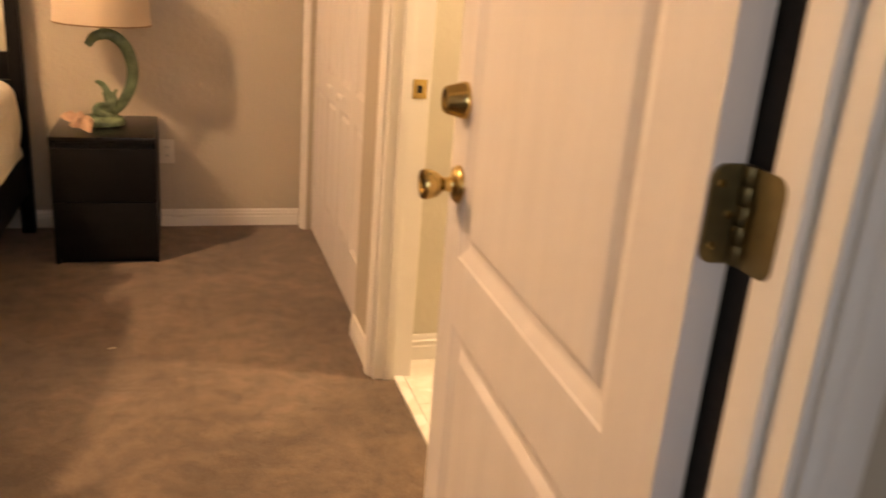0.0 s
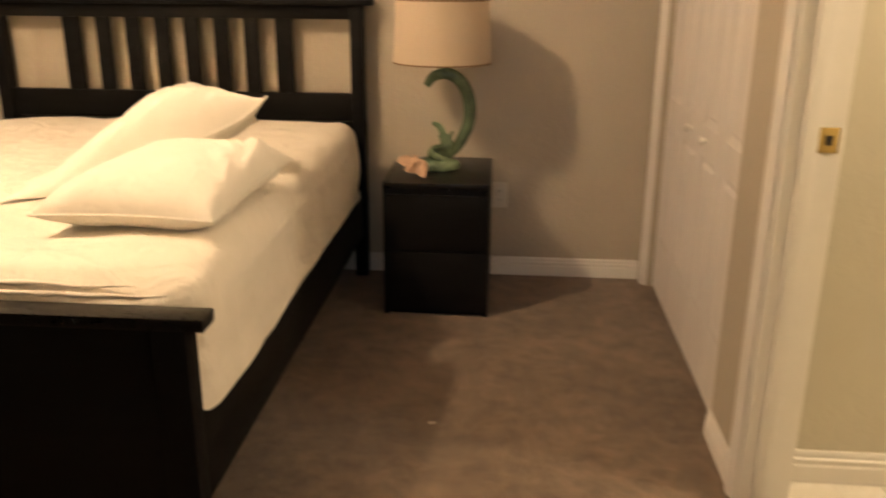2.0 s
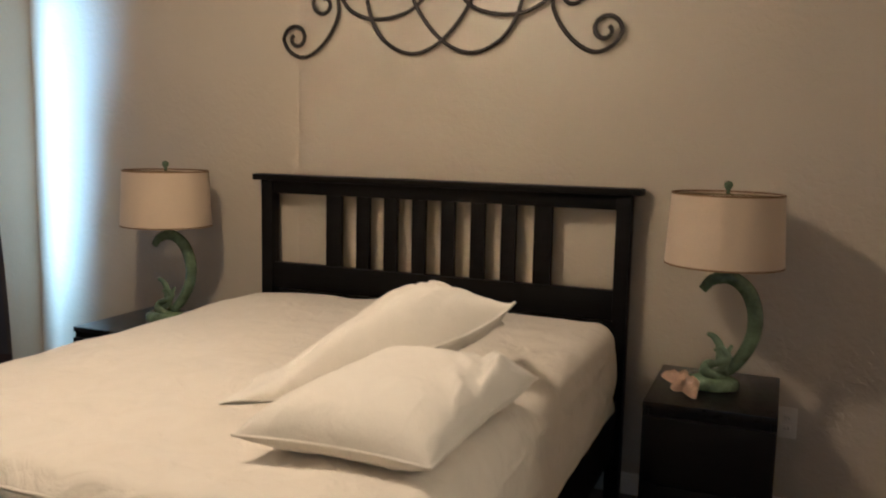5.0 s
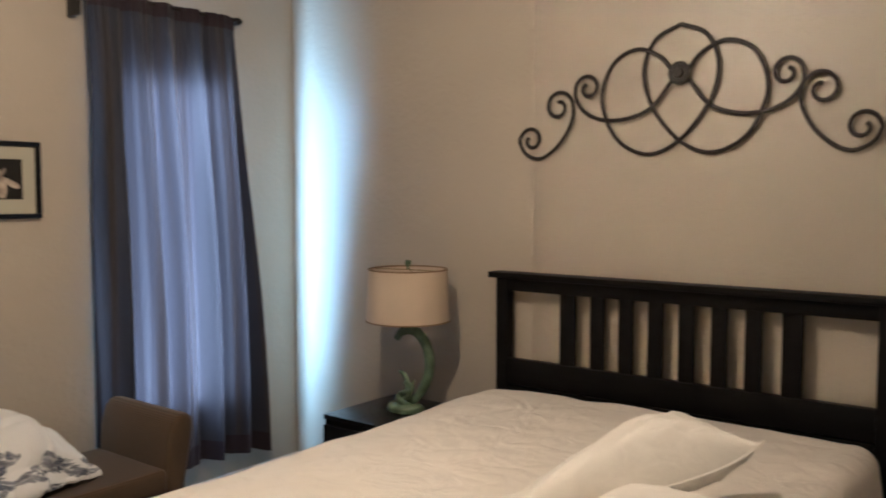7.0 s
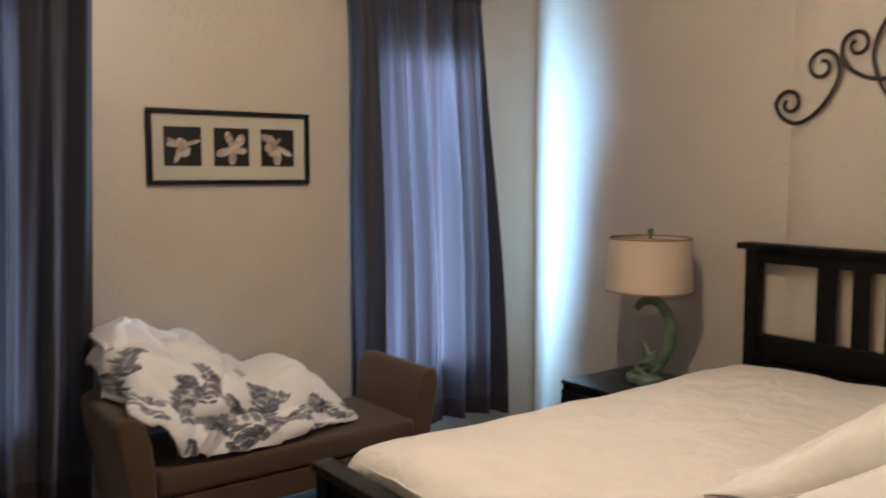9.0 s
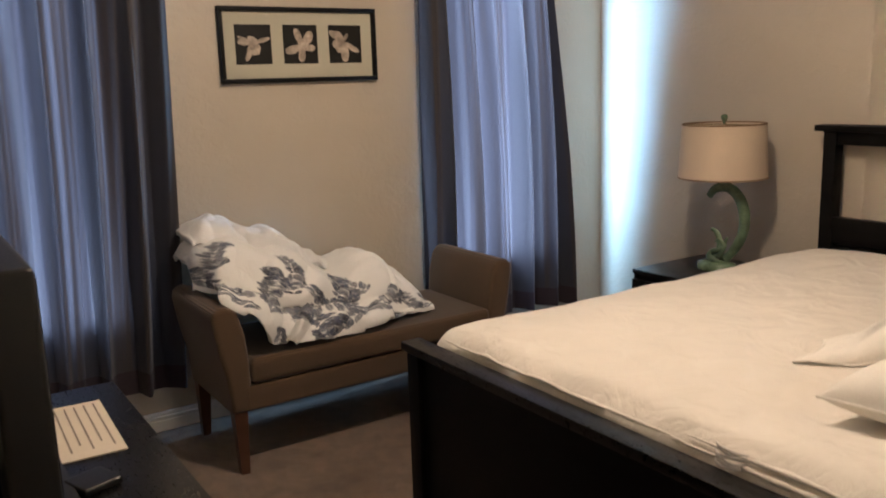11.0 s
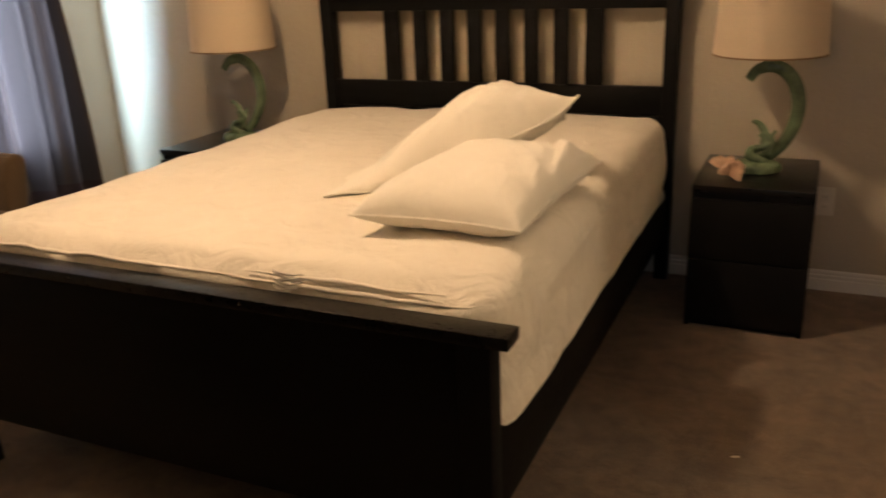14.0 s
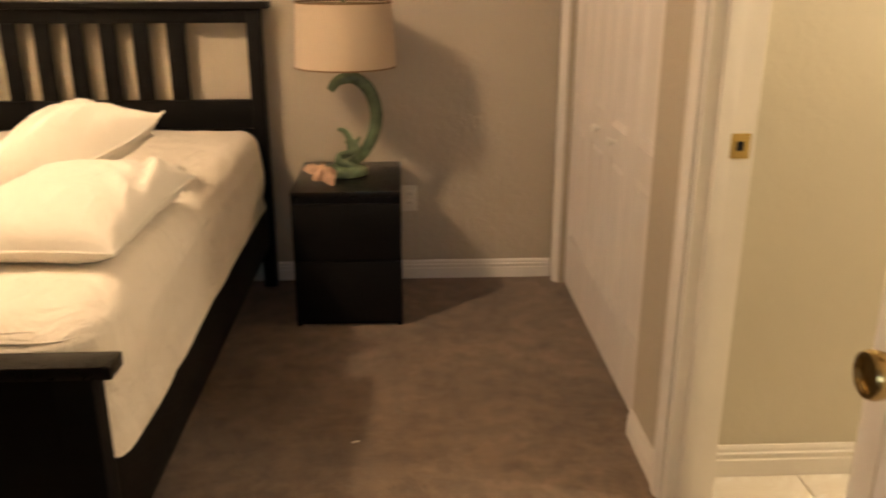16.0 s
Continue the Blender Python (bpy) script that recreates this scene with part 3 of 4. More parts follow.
part("deadbolt", moved(lathe(BOLT, 32), Matrix.Translation((W - 0.056, 0.0, 1.105)) @ face_out), BRASS, door, "polished brass deadbolt")
part("latch_plate", box((W - 0.001, -0.029, 0.93), (W + 0.0015, -0.006, 0.99), 0.001), BRASS, door)


def hinge_leaf(inner, outer, zc, d0, d1, along):
    """A hinge plate from its pin side to its outer edge, the outer corners rounded."""
    r, h, way = 0.014, 0.045, math.copysign(1.0, outer - inner)
    edge = [(inner, zc - h)] + [(outer - way * r * (1 - math.sin(a)), zc - h + r * (1 - math.cos(a))) for a in (math.pi / 16 * q for q in range(9))]
    edge += [(u, 2 * zc - z) for u, z in reversed(edge)]
    bm = bmesh.new()
    rings = [[bm.verts.new((u, d, z) if along == "x" else (d, u, z)) for u, z in edge] for d in (d0, d1)]
    bm.faces.new(rings[0]), bm.faces.new(rings[1][::-1])
    for i in range(len(edge)):
        j = (i + 1) % len(edge)
        bm.faces.new((rings[0][i], rings[1][i], rings[1][j], rings[0][j]))
    bmesh.ops.recalc_face_normals(bm, faces=bm.faces)
    return bm


for zc in (0.25, 1.127, 1.80):
    hb = hinge_leaf(-0.034, -0.002, zc, -0.0015, 0.003, "y")
    hinge = part("hinge", hb, DARK_BRASS, door, "brass hinge with rounded corners, shade put into its colour", smooth=False)
    part("jamb_leaf", hinge_leaf(-0.010, -0.058, zc, -0.0360, -0.0335, "x"), DARK_BRASS, hinge, smooth=False)
    for q in range(5):
        part("knuckle", moved(lathe([(0.0, -0.0088), (0.0078, -0.0088), (0.0082, -0.008), (0.0082, 0.008), (0.0078, 0.0088), (0.0, 0.0088)], 14), Matrix.Translation((-0.005, -0.0365, zc + (q - 2) * 0.018))), DARK_BRASS, hinge)
    for sx, sz in ((-0.012, 0.028), (-0.024, 0.0), (-0.012, -0.028)):
        sb = lathe([(0.0, 0.0), (0.0042, 0.0), (0.0035, 0.0012), (0.0, 0.0016)], 10)
        part("screw", moved(sb, Matrix.Translation((-0.0014, sx, zc + sz)) @ Matrix.Rotation(radians(-90), 4, "Y")), BRASS, hinge)


# ---- windows ----
for y0, y1 in WIN:
    win = thing("window", pose(XW, (y0 + y1) / 2, WIN_Z[0]), "white framed sash window behind a curtain", "window")
    tagged(win, kind="structure")
    hw, hh = (y1 - y0) / 2, WIN_Z[1] - WIN_Z[0]
    for n_, lo, hi in (("sill", (-0.11, -hw, 0.0), (0.012, hw, 0.02)), ("frame", (-0.12, -hw, 0.02), (-0.08, -hw + 0.045, hh)), ("frame", (-0.12, hw - 0.045, 0.02), (-0.08, hw, hh)),
                      ("frame", (-0.12, -hw + 0.045, hh - 0.045), (-0.08, hw - 0.045, hh)), ("frame", (-0.12, -hw + 0.045, 0.02), (-0.08, hw - 0.045, 0.065)),
                      ("meeting_rail", (-0.125, -hw + 0.045, hh * 0.47), (-0.085, hw - 0.045, hh * 0.47 + 0.04))):
        part(n_, box(lo, hi, 0.003), TRIM, win, smooth=False)
    blind_rail = part("blind_head", box((-0.06, -hw + 0.006, hh - 0.05), (-0.015, hw - 0.006, hh - 0.005), 0.004), BLIND, win)
    slat = moved(box((-0.024, -hw + 0.010, -0.0012), (0.024, hw - 0.010, 0.0012)), Matrix.Rotation(radians(14), 4, "Y"))
    slat_ob = part("slat", slat, BLIND, win, smooth=False, m=pose(-0.04, 0, 0.06))
    for j in range(1, 32):
        c = slat_ob.copy()
        scene.collection.objects.link(c)
        c.matrix_basis = pose(-0.04, 0, 0.06 + j * 0.0455)


# ---- curtains ----
def curtain(name, edges, top, bottom, folds, seed, label, returns=(0.0, 0.0), flare=(0.0, 0.0)):
    """A gathered rod-pocket curtain. edges: (y_left, y_right) at the top and at the foot; returns: how far each edge turns back to the wall; flare: how far each side stands off below the rod."""
    (tl, tr), (bl, br) = edges
    rnd = random.Random(seed)
    ph = [rnd.uniform(0, 6.28) for _ in range(8)]
    top_ob = thing(name, pose(XW + 0.066, 0, 0), label, "curtain", "window curtains")

    def f(u, v, z0=bottom, z1=top):
        z = z1 + (z0 - z1) * v
        g = (top - z) / (top - bottom)
        w = u + 0.012 * math.sin(9 * u + ph[0] + 2.5 * g)
        y = (tl + (tr - tl) * w) * (1 - g) + (bl + (br - bl) * w) * g
        amp = 0.014 + 0.032 * min(1, g * 2.2)
        x = amp * math.sin(folds * 6.283 * w + ph[1] + 0.8 * g * math.sin(ph[2] + 5 * u))
        x += 0.5 * amp * math.sin(folds * 1.73 * 6.283 * w + ph[3] + 1.2 * g) + 0.012 * g * math.sin(3 * u + ph[4] + 2 * g)
        x += 0.005 * (1 - g) * math.sin(46 * w * 6.283 / 2 + ph[5]) * math.exp(-6 * g)
        x -= returns[0] * max(0.0, 1 - u / 0.05) ** 1.5 + returns[1] * max(0.0, 1 - (1 - u) / 0.05) ** 1.5
        x += flare[0] * max(0.0, 1 - u / 0.25) ** 2 * min(1.0, 5 * g) * (1 - g) + flare[1] * max(0.0, 1 - (1 - u) / 0.25) ** 2 * (0.45 + 0.75 * g)
        x = max(-0.066, x - 0.045 * g ** 3)
        return (x + 0.010 + 0.034 * min(1.0, 1.6 * g), y + 0.006 * math.cos(folds * 6.283 * w + ph[6]), z + 0.018 * g * math.sin(4 * u + ph[7]))

    part("panel", sheet(200, 60, lambda u, v: f(u, v, bottom + 0.10)), CURTAIN, top_ob)
    part("hem", sheet(160, 6, lambda u, v: f(u, v, bottom, bottom + 0.10)), HEM, top_ob, "dark brown hem band")
    part("header", sheet(160, 4, lambda u, v: tuple(a + b for a, b in zip(f(u, v, top - 0.055, top + 0.012), (0.006, 0, 0)))), HEM, top_ob, "dark gathered rod pocket")
    return top_ob


def curtain_rod(y0, y1, z):
    rod = thing("curtain_rod", pose(XW, 0, z), "dark metal curtain rod with end brackets", "curtain rod", "curtain rods")
    part("rod", tube([(0.068, y0, 0), (0.068, (y0 + y1) / 2, 0), (0.068, y1, 0)], 0.009), IRON, rod)
    for y, s in ((y0, -1), (y1, 1)):
        part("bracket", box((0.001, y - 0.010, -0.11 if s < 0 else -0.02), (0.085, y + 0.010, 0.015), 0.003), IRON, rod)
        part("finial", moved(lathe([(0.0, -0.014), (0.012, -0.008), (0.015, 0.0), (0.012, 0.008), (0.0, 0.014)], 16), Matrix.Translation((0.068, y + s * 0.016, 0))), IRON, rod)


curtain("curtain", ((-1.262, -0.448), (-1.235, -0.335)), 2.43, 0.20, 5.5, 3, "slate blue striped curtain with daylight behind, hanging closed", (0.012, 0.030), (0.050, 0.060))
curtain_rod(-1.29, -0.435, 2.43)
curtain("curtain", ((-3.36, -2.372), (-3.38, -2.475)), 2.43, 0.22, 6.5, 8, "slate blue striped curtain, hanging closed beside the bench", (0.04, 0.020), (0.0, 0.025))
curtain_rod(-3.40, -2.345, 2.43)


# ---- bed ----
bed = thing("bed_frame", pose(0, 0, 0), "black-brown wooden bed frame with slatted headboard", "bed")
for s in (-1, 1):
    part("headboard_post", box((s * 0.781 - 0.028, -0.093, 0), (s * 0.781 + 0.028, -0.033, 1.178), 0.003), BLACK, bed)
    part("footboard_post", box((s * 0.780 - (0.046 if s > 0 else 0.034), -2.174, 0), (s * 0.780 + 0.026, -2.116, 0.640), 0.003), BLACK, bed)
    part("side_rail", box((s * 0.775 - 0.014, -2.106, 0.19), (s * 0.775 + 0.014, -0.095, 0.40), 0.003), BLACK, bed)
part("headboard_cap", box((-0.845, -0.108, 1.178), (0.845, -0.013, 1.204), 0.004), BLACK, bed)
part("headboard_top_rail", box((-0.753, -0.083, 1.122), (0.753, -0.048, 1.178), 0.002), BLACK, bed)
part("headboard_middle_rail", box((-0.753, -0.083, 0.700), (0.753, -0.048, 0.816), 0.002), BLACK, bed)
part("headboard_panel", box((-0.755, -0.074, 0.25), (0.755, -0.056, 0.694), 0.002), BLACK, bed)
for c, w in ((0.0645, 0.060), (0.193, 0.060), (0.322, 0.060), (0.462, 0.072)):
    for s in (-1, 1):
        part("slat", box((s * c + 0.008 - w / 2, -0.078, 0.816), (s * c + 0.008 + w / 2, -0.053, 1.122), 0.002), BLACK, bed)
part("footboard_cap", box((-0.828, -2.186, 0.640), (0.848, -2.118, 0.668), 0.005), BLACK_TOP, bed)
part("footboard_panel", box((-0.754, -2.156, 0.165), (0.734, -2.130, 0.640), 0.002), BLACK, bed)


def mattress():
    """Rounded mattress in a quilted pad: rings of a rounded rectangle, puffed and creased."""
    bm = bmesh.new()
    hx, y0, y1, top, foot = 0.811, -2.106, -0.130, 0.722, 0.395
    n = 220

    def outline(inset, corner):
        pts, ax, ay = [], hx - inset, (y1 - y0) / 2 - inset
        c = max(0.02, corner - inset)
        per = 4 * (ax + ay)
        for i in range(n):
            d = i / n * per
            if d < 2 * ax:
                p = (-ax + d, -ay)
            elif d < 2 * ax + 2 * ay:
                p = (ax, -ay + d - 2 * ax)
            elif d < 4 * ax + 2 * ay:
                p = (ax - (d - 2 * ax - 2 * ay), ay)
            else:
                p = (-ax, ay - (d - 4 * ax - 2 * ay))
            qx, qy = max(-(ax - c), min(ax - c, p[0])), max(-(ay - c), min(ay - c, p[1]))
            v = Vector((p[0] - qx, p[1] - qy))
            if v.length > 1e-6 and abs(p[0]) > ax - c and abs(p[1]) > ay - c:
                v = v.normalized() * c
            pts.append((qx + v.x, qy + v.y + (y0 + y1) / 2))
        return pts

    rows = []
    R = 0.075
    for k in range(1, 29):
        rows.append((hx * (1 - k / 28) * 0.985 + R * (k / 28), top, 0))
    for k in range(1, 9):
        a = k / 8 * math.pi / 2
        rows.append((R * (1 - math.sin(a)), top - R * (1 - math.cos(a)), 1))
    for k in range(1, 17):
        rows.append((0.0, top - R + (foot - top + R) * k / 16, 2))
    rings = []
    for inset, z, kind in rows:
        ring = []
        for x, y in outline(inset, 0.10):
            p = Vector((x, y, z))
            edge = min(hx - abs(x), y - y0, y1 - y)
            soft = max(0.0, 1 - max(0, edge) / 0.35)
            w = noise.noise(Vector((x * 3.1, y * 3.1, 1.7))) * 0.010 + noise.noise(Vector((x * 9, y * 9, 4.0))) * 0.0035
            quilt = abs(math.sin(9.5 * (x + 0.04 * math.sin(7 * y)))) ** 0.5 * abs(math.sin(9.5 * (y + 0.04 * math.sin(7 * x)))) ** 0.5
            if kind < 2:
                p.z += w + 0.005 * quilt - 0.012 * soft ** 2 - 0.028 * max(0.0, min(1.0, (-x - 0.50) / 0.30)) ** 1.5 + (0.006 if y < -1.9 else 0)
            if kind == 2:
                g = (top - R - z) / (top - R - foot)
                side = 0.008 * math.sin(3 * y + 5 * g) + 0.010 * noise.noise(Vector((x * 2 + y * 5, z * 9, 2.2)))
                p.x += math.copysign(side + 0.006 * math.sin(g * 3.1), x) if abs(x) > hx - 0.02 else 0
                p.z += 0.034 * noise.noise(Vector((y * 2.2, x, 8))) * g
            if y < y0 + 0.12:
                p.y += (0.003 + 0.003 * max(0.0, min(1.0, x * 2))) * math.sin((top - z) * 80) * (1 if kind else 0) + 0.008 * noise.noise(Vector((x * 5, z * 14, 3)))
            ring.append(bm.verts.new(p))
        rings.append(ring)
    for r0, r1 in zip(rings, rings[1:]):
        for j in range(n):
            bm.faces.new((r0[j], r1[j], r1[(j + 1) % n], r0[(j + 1) % n]))
    bm.faces.new(rings[0])
    bmesh.ops.recalc_face_normals(bm, faces=bm.faces)
    return bm


bedding = thing("mattress", pose(0, 0, 0), "thick mattress in a white quilted pad, unmade", "mattress")
part("mattress_pad", moved(mattress(), Matrix.Translation((-0.015, 0, 0))), PAD, bedding)
part("box_base", box((-0.765, -2.07, 0.30), (0.765, -0.14, 0.42), 0.02), PAD, bedding)
for k, (dz, rad, dy, i0, i1) in enumerate(((0.678, 0.0060, 0.001, 36, 60), (0.696, 0.0055, 0.008, 38, 57), (0.682, 0.0050, 0.001, 3, 38))):
    pts, radii = [], []
    for i in range(i0, i1 + 1):
        x = -0.772 + 1.544 * i / 60
        bend = 0.10 - math.sqrt(0.01 - max(0.0, abs(x) - 0.706) ** 2)
        pts.append((x - 0.015, -2.102 + dy + bend + 0.007 * noise.noise(Vector((i * 0.35, k * 3.0, 0))), dz + 0.006 * noise.noise(Vector((i * 0.22, k, 5)))))
        radii.append((0.0015 + rad * min(1.0, (i - i0) / 9, (i1 - i) / 8)) * (0.85 + 0.6 * noise.noise(Vector((i * 0.5, k, 9)))))
    part("edge_roll", tube(pts, radii, 10), PAD, bedding)
grip = None
for k in range(6):
    q = 0.004 * math.sin(2.3 * k)
    ln = smooth_line([(0.262 + q, -2.094, 0.707 - 0.006 * k), (0.285, -2.110 - 0.001 * k, 0.709 - 0.007 * k + q), (0.318, -2.112 - 0.001 * k, 0.707 - 0.007 * k - q), (0.342 - q, -2.096, 0.704 - 0.006 * k)], 5)
    pleat = tube(ln, [0.0014 + 0.0018 * math.sin(math.pi * i / (len(ln) - 1)) for i in range(len(ln))], 8)
    if grip is None:
        grip = part("handle", pleat, STRAP, bedding, "grey bunched fabric handle")
    else:
        part("pleat", pleat, STRAP, grip)


def pillow(name, corners, top, under, label, seed, wrinkle=1.0, lean=0.0, power=4.0, sag=0.0, folds=()):
    """A soft pillow between four corners, which are drawn out to points. lean: how much fuller it is towards its second corner; sag: how far its first side hangs down; folds: creases (s, t, angle, length, width, height)."""
    c = [Vector(p) for p in corners]
    mid = sum(c, Vector()) / 4
    c = [p - mid for p in c]
    up = (c[1] - c[0]).cross(c[3] - c[0]).normalized()
    ob = thing(name, pose(*mid), label, "pillow", "loose pillows")

    def f(side):
        def g(u, v):
            s, t = 2 * u - 1, 2 * v - 1
            a, b = (s * (1 - 0.07 * math.cos(t * math.pi / 2)) + 1) / 2, (t * (1 - 0.07 * math.cos(s * math.pi / 2)) + 1) / 2
            p = c[0] * (1 - a) * (1 - b) + c[1] * a * (1 - b) + c[2] * a * b + c[3] * (1 - a) * b
            p.z -= sag * (1 - s ** 6) * min(1.0, (s + 1) / 0.35) * (1 - t) / 2
            full = max(0, 1 - abs(s) ** power) ** (2.2 / power) * max(0, 1 - abs(t) ** 4) ** 0.55
            rim = (max(0, 1 - abs(s) ** 8) * max(0, 1 - abs(t) ** 8)) ** 0.5
            lump = 1 + 0.10 * noise.noise(Vector((s * 1.7 + seed, t * 1.7, side)))
            # gathers that run in from the seams, and folds across the filling
            gather = noise.noise(Vector((t * 5 + seed, s * 1.3, 3 * side))) * abs(s) ** 3 + noise.noise(Vector((s * 6 - seed, t * 1.3, 5 * side))) * abs(t) ** 3
            q = Vector((s * 1.5 + t * 2.6 + seed, t * 1.2 - s * 3.4, seed + side))
            fold = max(0.0, 1 - abs(noise.noise(q * 0.8)) * 3.2) ** 2 - 0.5 * max(0.0, 1 - abs(noise.noise(q * 1.5)) * 4) ** 2
            crease = wrinkle * rim * (0.012 * gather + 0.012 * fold * min(1.0, 0.15 + 0.85 * max(s, 0.0) + 0.5 * max(t, 0.0)))
            for fs, ft, fa, fl, fw, fh in folds if side > 0 else ():
                along, across = (s - fs) * math.cos(fa) + (t - ft) * math.sin(fa), (t - ft) * math.cos(fa) - (s - fs) * math.sin(fa) + 0.25 * ((s - fs) * math.cos(fa)) ** 2
                crease += fh * math.exp(-(along / fl) ** 2 - (across / fw) ** 2) - 0.7 * fh * math.exp(-(along / fl) ** 2 - ((across - 1.7 * fw) / fw) ** 2)
            return p + up * (side * ((top if side > 0 else under) * full * lump * (1 + lean * s) + crease))
        return g

    bm = sheet(110, 110, f(1))
    bm = sheet(80, 80, f(-1), bm)
    bmesh.ops.recalc_face_normals(bm, faces=bm.faces)
    part("cover", bm, PILLOW, ob)
    rim = [f(1)(a, b) for a, b in [(i / 30, 0) for i in range(31)] + [(1, i / 30) for i in range(31)] + [(1 - i / 30, 1) for i in range(31)] + [(0, 1 - i / 30) for i in range(31)]]
    rim = [p for i, p in enumerate(rim) if i == 0 or (p - rim[i - 1]).length > 1e-4]
    part("seam", tube(rim, 0.0034, 6), PILLOW, ob)
    return ob


pillow("pillow", [(0.355, -1.905, 0.785), (0.757, -1.850, 0.765), (0.790, -1.245, 0.785), (0.388, -1.300, 0.790)], 0.090, 0.062, "white cotton pillow lying flat on the mattress", 2.0, 0.45,
       folds=[(0.76, 0.60, 2.2, 0.34, 0.070, 0.010), (0.58, 0.74, 2.0, 0.30, 0.060, 0.009), (0.86, 0.28, 1.9, 0.34, 0.070, 0.009), (0.40, 0.50, 2.4, 0.30, 0.060, 0.006), (0.70, -0.10, 2.3, 0.3, 0.08, 0.006)])
pillow("pillow", [(0.110, -1.620, 0.732), (0.700, -1.160, 0.955), (0.590, -0.910, 0.835), (0.070, -1.430, 0.737)], 0.132, 0.030, "crumpled white pillow tipped over another pillow", 7.0, 0.8, 0.8, 2.4, 0.045,
       [(0.10, -0.20, 0.5, 0.34, 0.050, 0.010), (0.30, -0.38, 0.7, 0.38, 0.045, 0.011), (0.50, -0.10, 0.9, 0.34, 0.050, 0.013), (0.64, 0.12, 1.2, 0.40, 0.050, 0.012), (0.25, 0.18, 0.4, 0.40, 0.060, 0.010), (-0.12, -0.45, 0.3, 0.40, 0.050, 0.008), (0.70, -0.50, 0.8, 0.30, 0.045, 0.010)])


# ---- nightstands, lamps, starfish ----
def nightstand(m, label):
    ns = thing("nightstand", m, label, "nightstand", "nightstands beside the bed")
    w, d, h = 0.41, 0.50, 0.545
    part("side_panel", box((-w / 2, 0.012, 0), (-w / 2 + 0.018, d, h - 0.022), 0.0015), BLACK, ns)
    part("side_panel", box((w / 2 - 0.018, 0.012, 0), (w / 2, d, h - 0.022), 0.0015), BLACK, ns)
    part("back_panel", box((-w / 2 + 0.018, d - 0.012, 0.01), (w / 2 - 0.018, d - 0.002, h - 0.022)), BLACK, ns)
    part("top", box((-w / 2, 0.0, h - 0.022), (w / 2, d, h), 0.0025), BLACK_TOP, ns)
    part("plinth", box((-w / 2 + 0.018, 0.030, 0), (w / 2 - 0.018, 0.046, 0.05), 0.001), BLACK, ns)
    for z0, z1 in ((0.028, 0.270), (0.276, 0.498)):
        part("drawer", box((-w / 2 + 0.002, -0.004, z0), (w / 2 - 0.002, 0.012, z1), 0.002), BLACK, ns)
    part("recess", box((-w / 2 + 0.02, 0.024, 0.05), (w / 2 - 0.02, 0.034, h - 0.023)), SEAM, ns)
    return ns


nightstand(pose(1.153, -0.535, 0), "black-brown two-drawer nightstand holding a lamp and starfish")
nightstand(pose(-1.245, -0.555, 0), "black-brown two-drawer nightstand by the window, holding a lamp")


